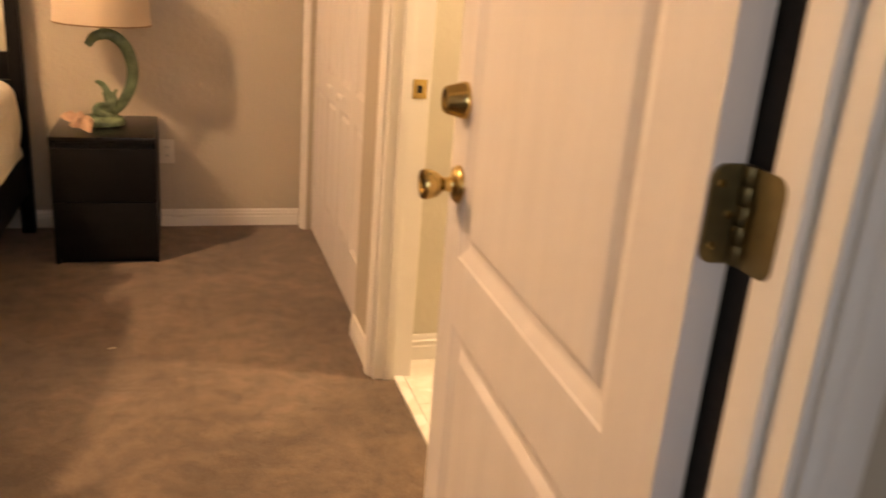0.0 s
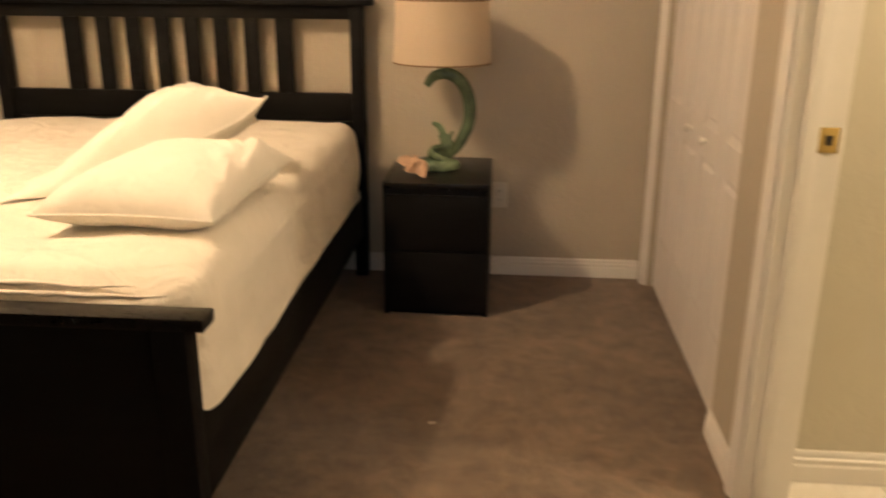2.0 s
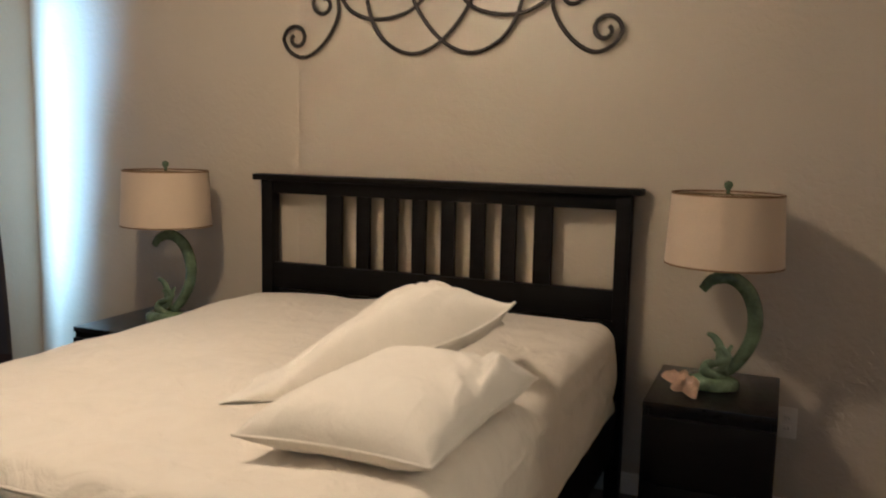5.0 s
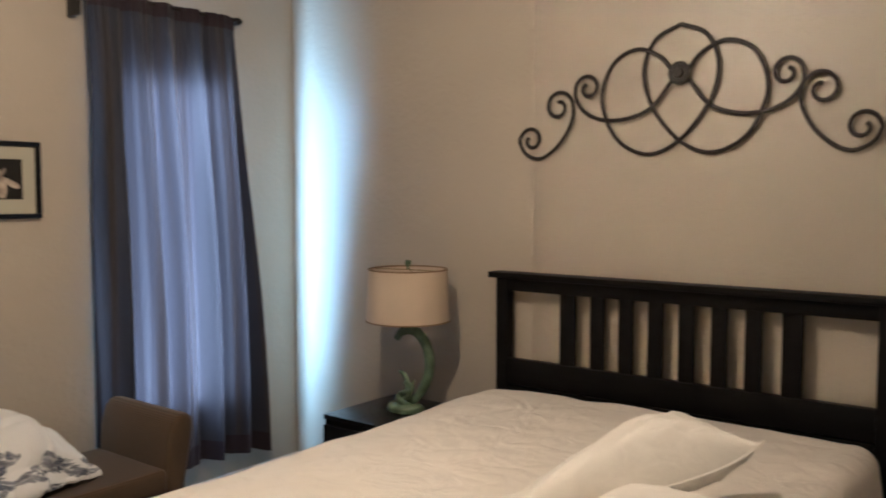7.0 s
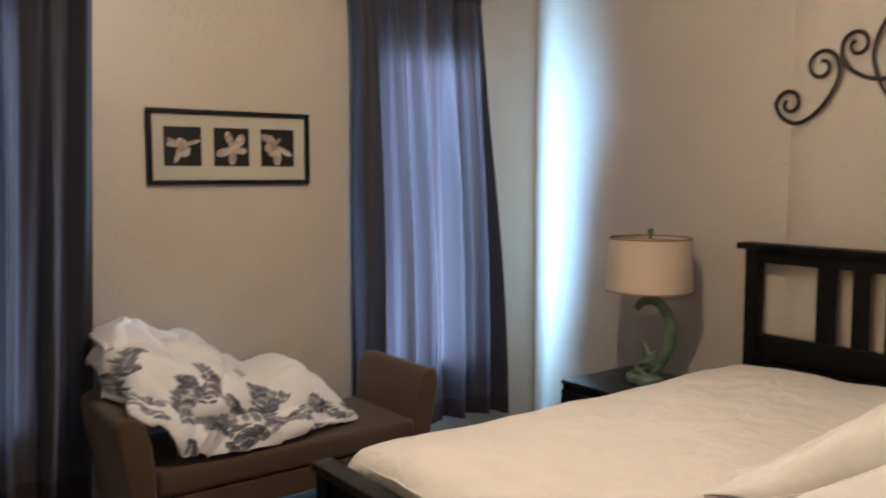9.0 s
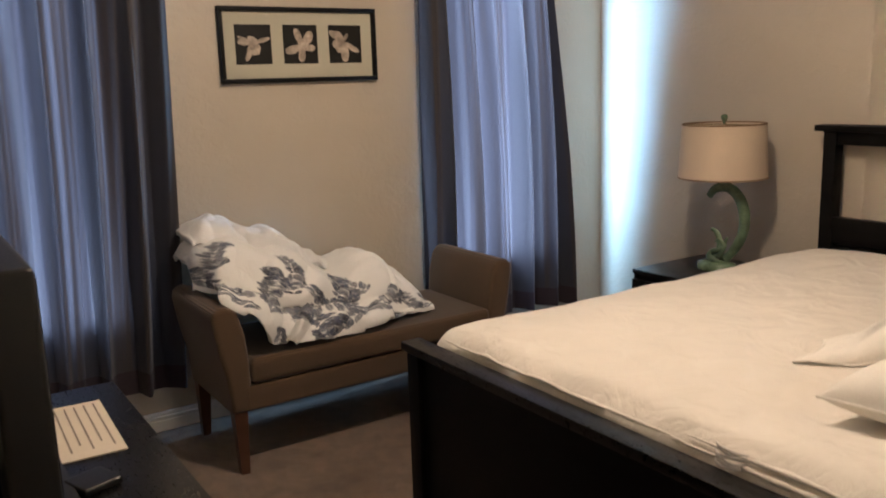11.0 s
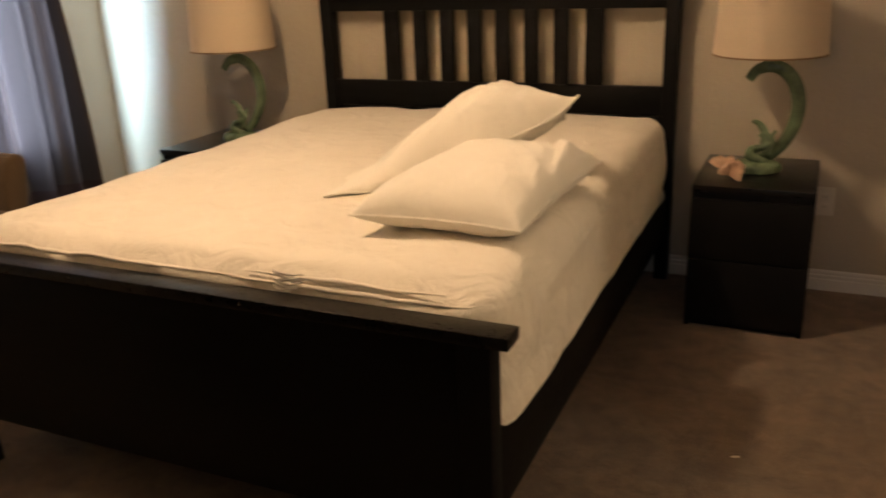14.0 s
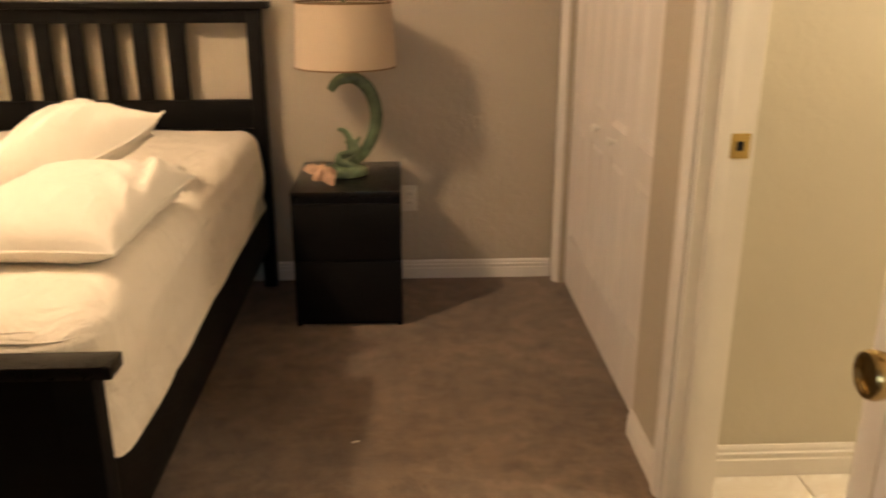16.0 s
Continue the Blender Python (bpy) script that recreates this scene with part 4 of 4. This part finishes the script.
def table_lamp(m, label):
    ob = thing("table_lamp", m, label, "lamp", "table lamps")
    part("base", lathe([(0.0, 0.0), (0.080, 0.0), (0.090, 0.006), (0.093, 0.020), (0.088, 0.034), (0.070, 0.044), (0.040, 0.049), (0.0, 0.051)], 40, squash=0.75, centre=(-0.015, 0, 0)), GREEN, ob)
    line = smooth_line([(-0.030, 0, 0.020), (0.010, 0, 0.045), (0.062, 0, 0.095), (0.104, 0, 0.175), (0.112, 0, 0.260), (0.085, 0, 0.340), (0.030, 0, 0.384), (-0.030, 0, 0.375), (-0.062, 0, 0.338)], 7)
    n = len(line) - 1
    rad = [0.009 + 0.0165 * math.sin(math.pi * min(1, (i / n) * 0.88 + 0.03)) ** 0.8 for i in range(n + 1)]
    part("crescent", tube(line, rad, 14, flat=0.75), GREEN, ob, "curved crescent leaf body")
    for pts, r in (([(0.035, -0.018, 0.055), (0.008, -0.022, 0.100), (0.006, -0.02, 0.150), (-0.014, -0.018, 0.182), (-0.038, -0.016, 0.192)], 0.012),
                   ([(-0.055, -0.015, 0.035), (-0.020, -0.030, 0.060), (0.020, -0.034, 0.085), (0.032, -0.030, 0.120), (0.010, -0.026, 0.150), (-0.012, -0.026, 0.138)], 0.010),
                   ([(-0.062, 0.004, 0.028), (-0.030, -0.012, 0.075), (0.015, -0.026, 0.110), (0.045, -0.020, 0.160)], 0.012),
                   ([(0.045, -0.020, 0.035), (0.000, -0.040, 0.050), (-0.040, -0.030, 0.068), (-0.030, -0.010, 0.092), (0.015, -0.022, 0.100)], 0.015),
                   ([(-0.040, -0.020, 0.090), (0.000, -0.036, 0.098), (0.036, -0.030, 0.118), (0.030, -0.020, 0.142)], 0.010)):
        ln = smooth_line(pts, 6)
        m_ = len(ln) - 1
        part("leaf", tube(ln, [r * (0.25 + 0.9 * math.sin(math.pi * (0.12 + 0.80 * i / m_))) for i in range(m_ + 1)], 10, flat=0.6), GREEN, ob)
    part("neck", lathe([(0.019, 0.372), (0.015, 0.392), (0.012, 0.402), (0.012, 0.440), (0.008, 0.442), (0.008, 0.460)], 18), GREEN, ob)
    z0, z1, r0, r1, t = 0.430, 0.665, 0.193, 0.180, 0.003
    shade = part("shade", lathe([(r0, z0), (r1, z1), (r1 - t, z1), (r0 - t, z0), (r0, z0)], 72), SHADE, ob, "oatmeal linen drum shade")
    for r, z in ((r0, z0), (r1, z1)):
        part("shade_trim", lathe([(r + 0.0012, z - 0.003), (r + 0.0012, z + 0.003), (r - t - 0.001, z + 0.003), (r - t - 0.001, z - 0.003), (r + 0.0012, z - 0.003)], 72), SHADE_TRIM, shade)
    part("harp", tube(smooth_line([(0.0, 0, 0.46), (0.055, 0, 0.53), (0.05, 0, 0.62), (0.0, 0, 0.672)], 6), 0.002, 6), DARK_BRASS, ob)
    part("spider", tube([(-r1 + 0.002, 0, z1 - 0.004), (0, 0, z1 - 0.002), (r1 - 0.002, 0, z1 - 0.004)], 0.002, 6), DARK_BRASS, ob)
    part("finial", lathe([(0.0, 0.664), (0.006, 0.666), (0.006, 0.678), (0.011, 0.684), (0.015, 0.694), (0.012, 0.704), (0.0, 0.709)], 20), GREEN, ob)
    return ob


table_lamp(pose(1.155, -0.285, 0.546, 0, 0, 4), "green ceramic crescent table lamp with oatmeal drum shade, unlit")
table_lamp(pose(-1.16, -0.295, 0.546, 0, 0, 10), "green ceramic crescent table lamp by the window, unlit")


def starfish():
    bm = bmesh.new()
    n, rings = 80, 12
    grid = []
    for k in range(rings + 1):
        row = []
        for j in range(n):
            a = 2 * math.pi * j / n
            arm = (0.5 + 0.5 * math.cos(5 * a + 0.4 * math.sin(2 * a))) ** 0.9
            reach = (1.0, 0.75, 1.1, 0.85, 0.95)[round(a / (0.4 * math.pi)) % 5]
            r = (0.036 + 0.034 * arm * reach) * k / rings
            h = 0.046 * (1 - (k / rings) ** 2) ** 0.5 * (0.55 + 0.45 * arm) + 0.004
            h += 0.012 * noise.noise(Vector((r * 90 * math.cos(a), r * 90 * math.sin(a), 0.3))) * (1 if k < rings else 0)
            row.append(bm.verts.new((r * math.cos(a), r * math.sin(a), h if k < rings else 0.003)))
        grid.append(row)
    for r0, r1 in zip(grid, grid[1:]):
        for j in range(n):
            bm.faces.new((r0[j], r0[(j + 1) % n], r1[(j + 1) % n], r1[j]))
    bm.faces.new(grid[-1][::-1])
    bmesh.ops.remove_doubles(bm, verts=bm.verts, dist=1e-5)
    bmesh.ops.recalc_face_normals(bm, faces=bm.faces)
    return bm


star = thing("starfish_ornament", pose(1.052, -0.405, 0.572, 24, 14, 40), "peach knobbly starfish ornament leaning on the lamp base", "ornament")
part("starfish", starfish(), STAR, star)


# ---- scroll wall art ----
art = thing("scroll_wall_art", pose(0.008, -0.022, 2.028), "dark bronze iron scroll wall art above the headboard", "wall art")
R_BAR = 0.0085


def curl(cx, cz, r, a0, turns, way):
    """The inward end of a scroll."""
    return [(cx + r * (1 - 0.72 * i / 16) * math.cos(a0 + way * turns * 6.283 * i / 16), 0, cz + r * (1 - 0.72 * i / 16) * math.sin(a0 + way * turns * 6.283 * i / 16)) for i in range(17)]


for s in (-1, 1):
    loop = [(0.0, 0, 0.190), (-0.105, 0, 0.140), (-0.152, 0, 0.020), (-0.115, 0, -0.124), (0.0, 0, -0.262), (0.135, 0, -0.313), (0.270, 0, -0.245), (0.338, 0, -0.085), (0.290, 0, 0.058), (0.185, 0, 0.110), (0.085, 0, 0.072), (0.030, 0, 0.010)]
    sweep = [(-0.030, 0, -0.020), (-0.115, 0, -0.124), (-0.220, 0, -0.165), (-0.330, 0, -0.166), (-0.415, 0, -0.130), (-0.458, 0, -0.075)]
    sweep += curl(-0.403, -0.030, 0.060, math.pi * 1.02, 1.20, -1)
    outer = list(reversed(curl(-0.544, -0.098, 0.070, 0.10, 1.25, 1))) + [(-0.475, 0, -0.150), (-0.512, 0, -0.225), (-0.575, 0, -0.290), (-0.645, 0, -0.320), (-0.710, 0, -0.295)] + curl(-0.680, -0.238, 0.061, math.pi * 1.05, 1.15, -1)
    for nm, line in (("loop", loop), ("sweep", sweep), ("outer_scroll", outer)):
        pts = [Vector((p[0] * -s - (0.018 if s > 0 and nm == "outer_scroll" else 0.0), 0.0, p[2])) for p in smooth_line(line, 6)]
        part(nm, tube(pts, R_BAR, 8, flat=0.8), IRON, art)
med = lathe([(0.0, 0.0), (0.044, 0.0), (0.046, 0.006), (0.036, 0.010), (0.034, 0.014), (0.022, 0.014), (0.018, 0.022), (0.0, 0.024)], 36)
part("medallion", moved(med, Matrix.Translation((0, -0.004, 0)) @ Matrix.Rotation(radians(90), 4, "X")), IRON, art, "round ribbed bronze medallion")
for x, z in ((-0.29, -0.168), (0.29, -0.168), (0, -0.262)):
    part("wall_pin", tube([(x, 0.0, z), (x, 0.011, z), (x, 0.0215, z)], 0.003, 6), IRON, art)


# ---- framed triptych ----
pic = thing("picture_frame", pose(XW + 0.002, -1.817, 1.612, 0, 0, 90), "black framed triptych of pale flower photographs, unlit", "picture")
PW, PH = 0.745, 0.320
fb = bmesh.new()
for lo, hi in (((-PW / 2, -0.024, PH / 2 - 0.020), (PW / 2, 0.0, PH / 2)), ((-PW / 2, -0.024, -PH / 2), (PW / 2, 0.0, -PH / 2 + 0.020)),
               ((-PW / 2, -0.024, -PH / 2 + 0.020), (-PW / 2 + 0.020, 0.0, PH / 2 - 0.020)), ((PW / 2 - 0.020, -0.024, -PH / 2 + 0.020), (PW / 2, 0.0, PH / 2 - 0.020))):
    box(lo, hi, 0.003, 2, fb)
part("frame", fb, BLACK, pic, "thin black frame")
part("mat_board", box((-PW / 2 + 0.018, -0.008, -PH / 2 + 0.018), (PW / 2 - 0.018, -0.002, PH / 2 - 0.018)), MAT_BOARD, pic)
BLOOMS = [
    ((-0.004, 0.006), [(168, 0.066, 0.016), (148, 0.072, 0.008), (182, 0.068, 0.009), (18, 0.084, 0.011), (268, 0.048, 0.034), (250, 0.080, 0.014), (305, 0.046, 0.028), (80, 0.030, 0.026)]),
    ((0.006, -0.002), [(112, 0.078, 0.019), (42, 0.076, 0.025), (205, 0.084, 0.022), (268, 0.072, 0.020), (338, 0.064, 0.018), (95, 0.026, 0.026), (275, 0.028, 0.028)]),
    ((-0.006, 0.014), [(148, 0.086, 0.018), (128, 0.064, 0.018), (206, 0.058, 0.028), (274, 0.090, 0.024), (322, 0.088, 0.015), (238, 0.058, 0.020), (70, 0.040, 0.010)]),
]
for (ox, oz), petals, cx in zip(*zip(*BLOOMS), (-0.220, -0.002, 0.217)):
    ph = part("photo", box((cx - 0.081, -0.0095, -0.080), (cx + 0.081, -0.006, 0.086)), PHOTO, pic, "dark square photo print")
    fl = bmesh.new()
    for j, (deg, ln, wd) in enumerate(petals):
        d, q = Vector((math.cos(radians(deg)), 0, math.sin(radians(deg)))), Vector((-math.sin(radians(deg)), 0, math.cos(radians(deg))))
        mid = Vector((cx + ox, -0.0102 - j * 0.0001, oz))
        vs = [mid + d * ln * (0.5 - 0.5 * math.cos(t)) + q * (wd * math.sin(t) * (0.4 + 0.6 * math.sin(t / 2)) + 0.010 * math.sin(2 * j) * (0.5 - 0.5 * math.cos(t)) ** 2) for t in (6.283 * s_ / 24 for s_ in range(24))]
        fl.faces.new([fl.verts.new((max(cx - 0.079, min(cx + 0.079, v_.x)), v_.y, max(-0.078, min(0.084, v_.z)))) for v_ in vs])
    part("flower", fl, PETAL, ph, "pale blurred flower", smooth=False)


# ---- bench ----
bench = thing("bench", pose(-1.855, -1.83, 0), "tan ribbed upholstered bench with flared arms", "bench")
BL = 0.66
part("seat_base", box((-0.25, -0.575, 0.245), (0.252, 0.575, 0.345), 0.012, 3), UPHOLSTERY, bench)
cush = box((-0.245, -0.552, 0.347), (0.262, 0.552, 0.448), 0.03, 4)
part("seat_cushion", cush, UPHOLSTERY, bench)
for s in (-1, 1):
    inner = [(0.552, 0.245), (0.552, 0.42), (0.562, 0.54), (0.584, 0.622)]
    outer = [(0.606, 0.646), (0.630, 0.656), (0.658, 0.652), (0.678, 0.636), (0.684, 0.606), (0.668, 0.50), (0.642, 0.38), (0.630, 0.245)]
    b = prism([(s * p, z) for p, z in inner + outer], "x", -0.262, 0.250, 0.020)
    part("arm", b, UPHOLSTERY, bench, "flared upholstered arm")
    for x in (-0.215, 0.215):
        lb = bmesh.new()
        g = [[lb.verts.new((x + a * r + (0.012 if x > 0 else -0.012) * (1 - z / 0.25), s * 0.600 + b_ * r, z)) for a, b_ in ((-1, -1), (1, -1), (1, 1), (-1, 1))] for r, z in ((0.016, 0.0), (0.026, 0.246))]
        for j in range(4):
            lb.faces.new((g[0][j], g[0][(j + 1) % 4], g[1][(j + 1) % 4], g[1][j]))
        lb.faces.new(g[0][::-1]), lb.faces.new(g[1])
        part("leg", lb, LEG_WOOD, bench, "tapered brown wooden leg", smooth=False)


# ---- comforter heaped on the bench ----
def lerp(table, v):
    for (a, p), (b, q) in zip(table, table[1:]):
        if v <= b:
            t = max(0, (v - a) / (b - a))
            t = t * t * (3 - 2 * t)
            return p + (q - p) * t
    return table[-1][1]


def heap(tops, front, foot, y0, y1, seed, back=-2.13, bulge=0.55, rough=1.0):
    """A heaped quilt: tops, front and foot say its height, reach and lower edge along y; rough: how crumpled it is."""
    def f(u, v):
        y = y0 + (y1 - y0) * u
        hi, xf, lo = lerp(tops, y), lerp(front, y), lerp(foot, y)
        if v < 0.42:
            t = v / 0.42
            x, z = back + (xf - 0.10 - back) * t, hi - (hi - lo) * (0.25 * (1 - t) ** 2 + 0.30 * max(0, t - 0.35) ** 2)
        else:
            t = (v - 0.42) / 0.58
            z_top = hi - (hi - lo) * 0.1268
            x, z = xf - 0.10 + 0.10 * math.sin(t * math.pi / 2) ** bulge, z_top + (lo - z_top) * t ** 1.25
        q = Vector((y * 3.2 + seed, x * 4, z * 4.5))
        n1, n2 = noise.noise(q), noise.noise(q * 2.3)
        ridge = 1 - abs(noise.noise(Vector((y * 5 + z * 5 + seed, z * 2 - y * 3, seed * 2)))) * 2
        n3 = noise.noise(q * 4.7)
        crumple = max(0.0, 1 - 5 * abs(noise.noise(Vector((y * 7 - z * 4 + seed, x * 6 + z * 5, seed)))))
        k = (min(1, 5 * u, 5 * (1 - u)) * 0.7 + 0.3) * rough
        return (x + k * (0.034 * n1 + 0.022 * n2 + 0.026 * ridge * v + 0.008 * n3 + 0.018 * crumple), y + 0.02 * n2, z + k * (0.030 * n1 + 0.016 * n2 + 0.016 * ridge + 0.008 * n3 + 0.020 * crumple))
    return sheet(240, 170, f)


quilt = thing("comforter", pose(0, 0, 0), "white comforter with dark blue leaf print, heaped on the bench", "comforter")
outer = part("outer_layer", heap([(-2.48, 0.77), (-2.44, 0.835), (-2.36, 0.855), (-2.16, 0.775), (-1.93, 0.655), (-1.76, 0.725), (-1.64, 0.62), (-1.50, 0.475)],
                                 [(-2.48, -1.92), (-2.40, -1.76), (-2.2, -1.675), (-1.8, -1.68), (-1.40, -1.74)],
                                 [(-2.48, 0.665), (-2.38, 0.665), (-2.2, 0.60), (-2.0, 0.545), (-1.8, 0.495), (-1.6, 0.465), (-1.40, 0.452)], -2.48, -1.50, 1.3, rough=0.55), COTTON, quilt)
fold = part("folded_edge", heap([(-2.45, 0.69), (-2.32, 0.64), (-2.1, 0.61), (-1.85, 0.56), (-1.60, 0.485)], [(-2.45, -1.66), (-2.32, -1.62), (-2.10, -1.605), (-1.88, -1.63), (-1.65, -1.69)],
                                [(-2.45, 0.655), (-2.38, 0.60), (-2.30, 0.490), (-2.10, 0.470), (-1.90, 0.470), (-1.65, 0.470)], -2.45, -1.62, 5.1, back=-1.95), COTTON, quilt)
leaf_print(outer, 240, 170, 1.02, 0.64, 0, 4, 1.0, [(0.04, 0.95, -1.5), (0.08, 0.70, -1.9), (0.31, 0.90, -1.75), (0.40, 0.97, -1.1), (0.45, 0.88, -2.4), (0.55, 0.97, -1.35), (0.60, 0.80, -2.0), (0.70, 0.90, -0.4), (0.74, 0.74, 0.1), (0.86, 0.92, -0.5), (0.93, 0.75, -1.2), (0.20, 0.97, -1.2), (0.33, 0.72, -1.3), (0.52, 0.70, -1.9), (0.66, 0.70, -2.4)])
leaf_print(fold, 240, 170, 0.74, 0.40, 24, 9, 1.0)
part("lining", heap([(-2.47, 0.86), (-2.40, 0.900), (-2.15, 0.815), (-1.90, 0.68)], [(-2.47, -1.93), (-1.90, -1.94)], [(-2.47, 0.84), (-1.90, 0.65)], -2.47, -1.88, 8.2, back=-2.17), FOLD_WHITE, quilt, "white lining folded to the back")
for ob in quilt.children:
    pad = ob.modifiers.new("padding", "SOLIDIFY")
    pad.thickness, pad.offset = 0.022, -1.0


# ---- dresser, television and small things on it ----
dr = thing("dresser", pose(0.11, -3.52, 0), "black-brown low dresser with six drawers", "dresser")
DW, DD, DH = 0.79, 0.48, 0.78
part("top", box((-DW, 0.0, DH - 0.024), (DW, DD, DH), 0.003), BLACK_TOP, dr)
for s in (-1, 1):
    part("side_panel", box((min(s * DW, s * (DW - 0.02)), 0.0, 0), (max(s * DW, s * (DW - 0.02)), DD - 0.014, DH - 0.024), 0.002), BLACK, dr)
part("back_panel", box((-DW + 0.02, 0.002, 0.02), (DW - 0.02, 0.010, DH - 0.024)), BLACK, dr)
for c in range(2):
    for r in range(3):
        part("drawer", box((-DW + 0.003 + c * DW, DD - 0.014, 0.03 + r * 0.238), (-0.003 + c * DW, DD - 0.001, 0.262 + r * 0.238), 0.002), BLACK, dr)
part("divider", box((-0.01, 0.010, 0.02), (0.01, DD - 0.016, DH - 0.024)), BLACK, dr)

tv = thing("television", pose(-0.14, -3.31, 0.781), "black flat television on a stand, seen from behind", "television")
part("cabinet", box((-0.37, -0.030, 0.045), (0.37, 0.028, 0.455), 0.010, 3), BLACK_PLASTIC, tv)
part("back_bulge", box((-0.26, -0.060, 0.08), (0.24, -0.029, 0.36), 0.012, 3), BLACK_PLASTIC, tv)
part("screen", box((-0.355, 0.0275, 0.065), (0.355, 0.0295, 0.440)), SCREEN, tv)
part("stand_foot", box((-0.16, -0.10, 0.0), (0.16, 0.09, 0.012), 0.005), BLACK_PLASTIC, tv)
part("stand_neck", box((-0.04, -0.015, 0.011), (0.04, 0.012, 0.06), 0.004), BLACK_PLASTIC, tv)
for i in range(3):
    part("socket", box((0.10 + i * 0.035, -0.0625, 0.12), (0.125 + i * 0.035, -0.0595, 0.13)), DARK_BRASS, tv)

note = thing("note_sheet", pose(-0.415, -3.140, 0.781, 0, 0, -2), "cream printed card lying on the dresser", "card")
part("sheet", box((-0.150, -0.075, 0.0), (0.150, 0.040, 0.0025)), PAPER, note)
for i in range(5):
    part("text_bar", box((-0.132, 0.022 - i * 0.019, 0.0025), (0.115 - 0.03 * (i % 2), 0.0255 - i * 0.019, 0.0029)), INK, note)
box_ = thing("cable_box", pose(-0.15, -3.185, 0.781, 0, 0, 20), "small black box lying on the dresser", "media box")
part("case", box((-0.035, -0.04, 0.0), (0.035, 0.03, 0.014), 0.005, 3), BLACK_PLASTIC, box_)
tray = thing("paper_folder", pose(0.17, -3.225, 0.781, 0, 0, 12), "cream paper sheet lying on the dresser", "paper")
part("sheet", box((-0.13, -0.05, 0.0), (0.13, 0.045, 0.003)), PAPER, tray)
remote = thing("remote_control", pose(0.19, -3.225, 0.7845, 0, 0, 20), "black rounded remote control on a paper sheet", "remote")
part("case", box((-0.055, -0.02, 0.0), (0.055, 0.02, 0.016), 0.008, 3), BLACK_PLASTIC, remote)
for i in range(4):
    part("button", lathe([(0.0, 0.0), (0.004, 0.0), (0.0035, 0.0018), (0.0, 0.002)], 10), MATTE_BLACK, remote, m=pose(-0.035 + i * 0.02, 0, 0.0155))

# ---- outlet and lint ----
outlet = thing("wall_outlet", pose(1.392, -0.001, 0.372), "ivory duplex wall outlet beside the nightstand", "outlet")
part("plate", box((-0.035, -0.006, -0.0575), (0.035, 0.0, 0.0575), 0.003), PLASTIC, outlet)
for z in (-0.02, 0.02):
    rec = part("receptacle", box((-0.016, -0.008, z - 0.014), (0.016, -0.005, z + 0.014), 0.004), PLASTIC, outlet)
    for x in (-0.006, 0.006):
        part("slot", box((x - 0.001, -0.0086, z - 0.004), (x + 0.001, -0.0078, z + 0.004)), SEAM, rec)
lint = thing("paper_scrap", pose(1.22, -1.376, 0.001, 0, 0, 20), "tiny white scrap lying on the carpet", "scrap")
part("scrap", box((-0.012, -0.003, 0.0), (0.012, 0.003, 0.003), 0.001), PAPER, lint)

# ---- bathroom floor tiles ----
tile_mesh = None
for i in range(5):
    for j in range(6):
        x, y = XE + 0.102 + i * 0.305, BY1 - 0.016 - (j + 1) * 0.305
        if tile_mesh is None:
            t_ob = part("tile", box((0.0015, 0.0015, -0.004), (0.3035, 0.3035, 0.004), 0.0015, 1), MARBLE, bath_floor, smooth=False, m=pose(x, y, 0))
            tile_mesh = t_ob.data
        else:
            t_ob = new("tile", tile_mesh)
            t_ob.parent = bath_floor
            t_ob.matrix_basis = pose(x, y, 0)
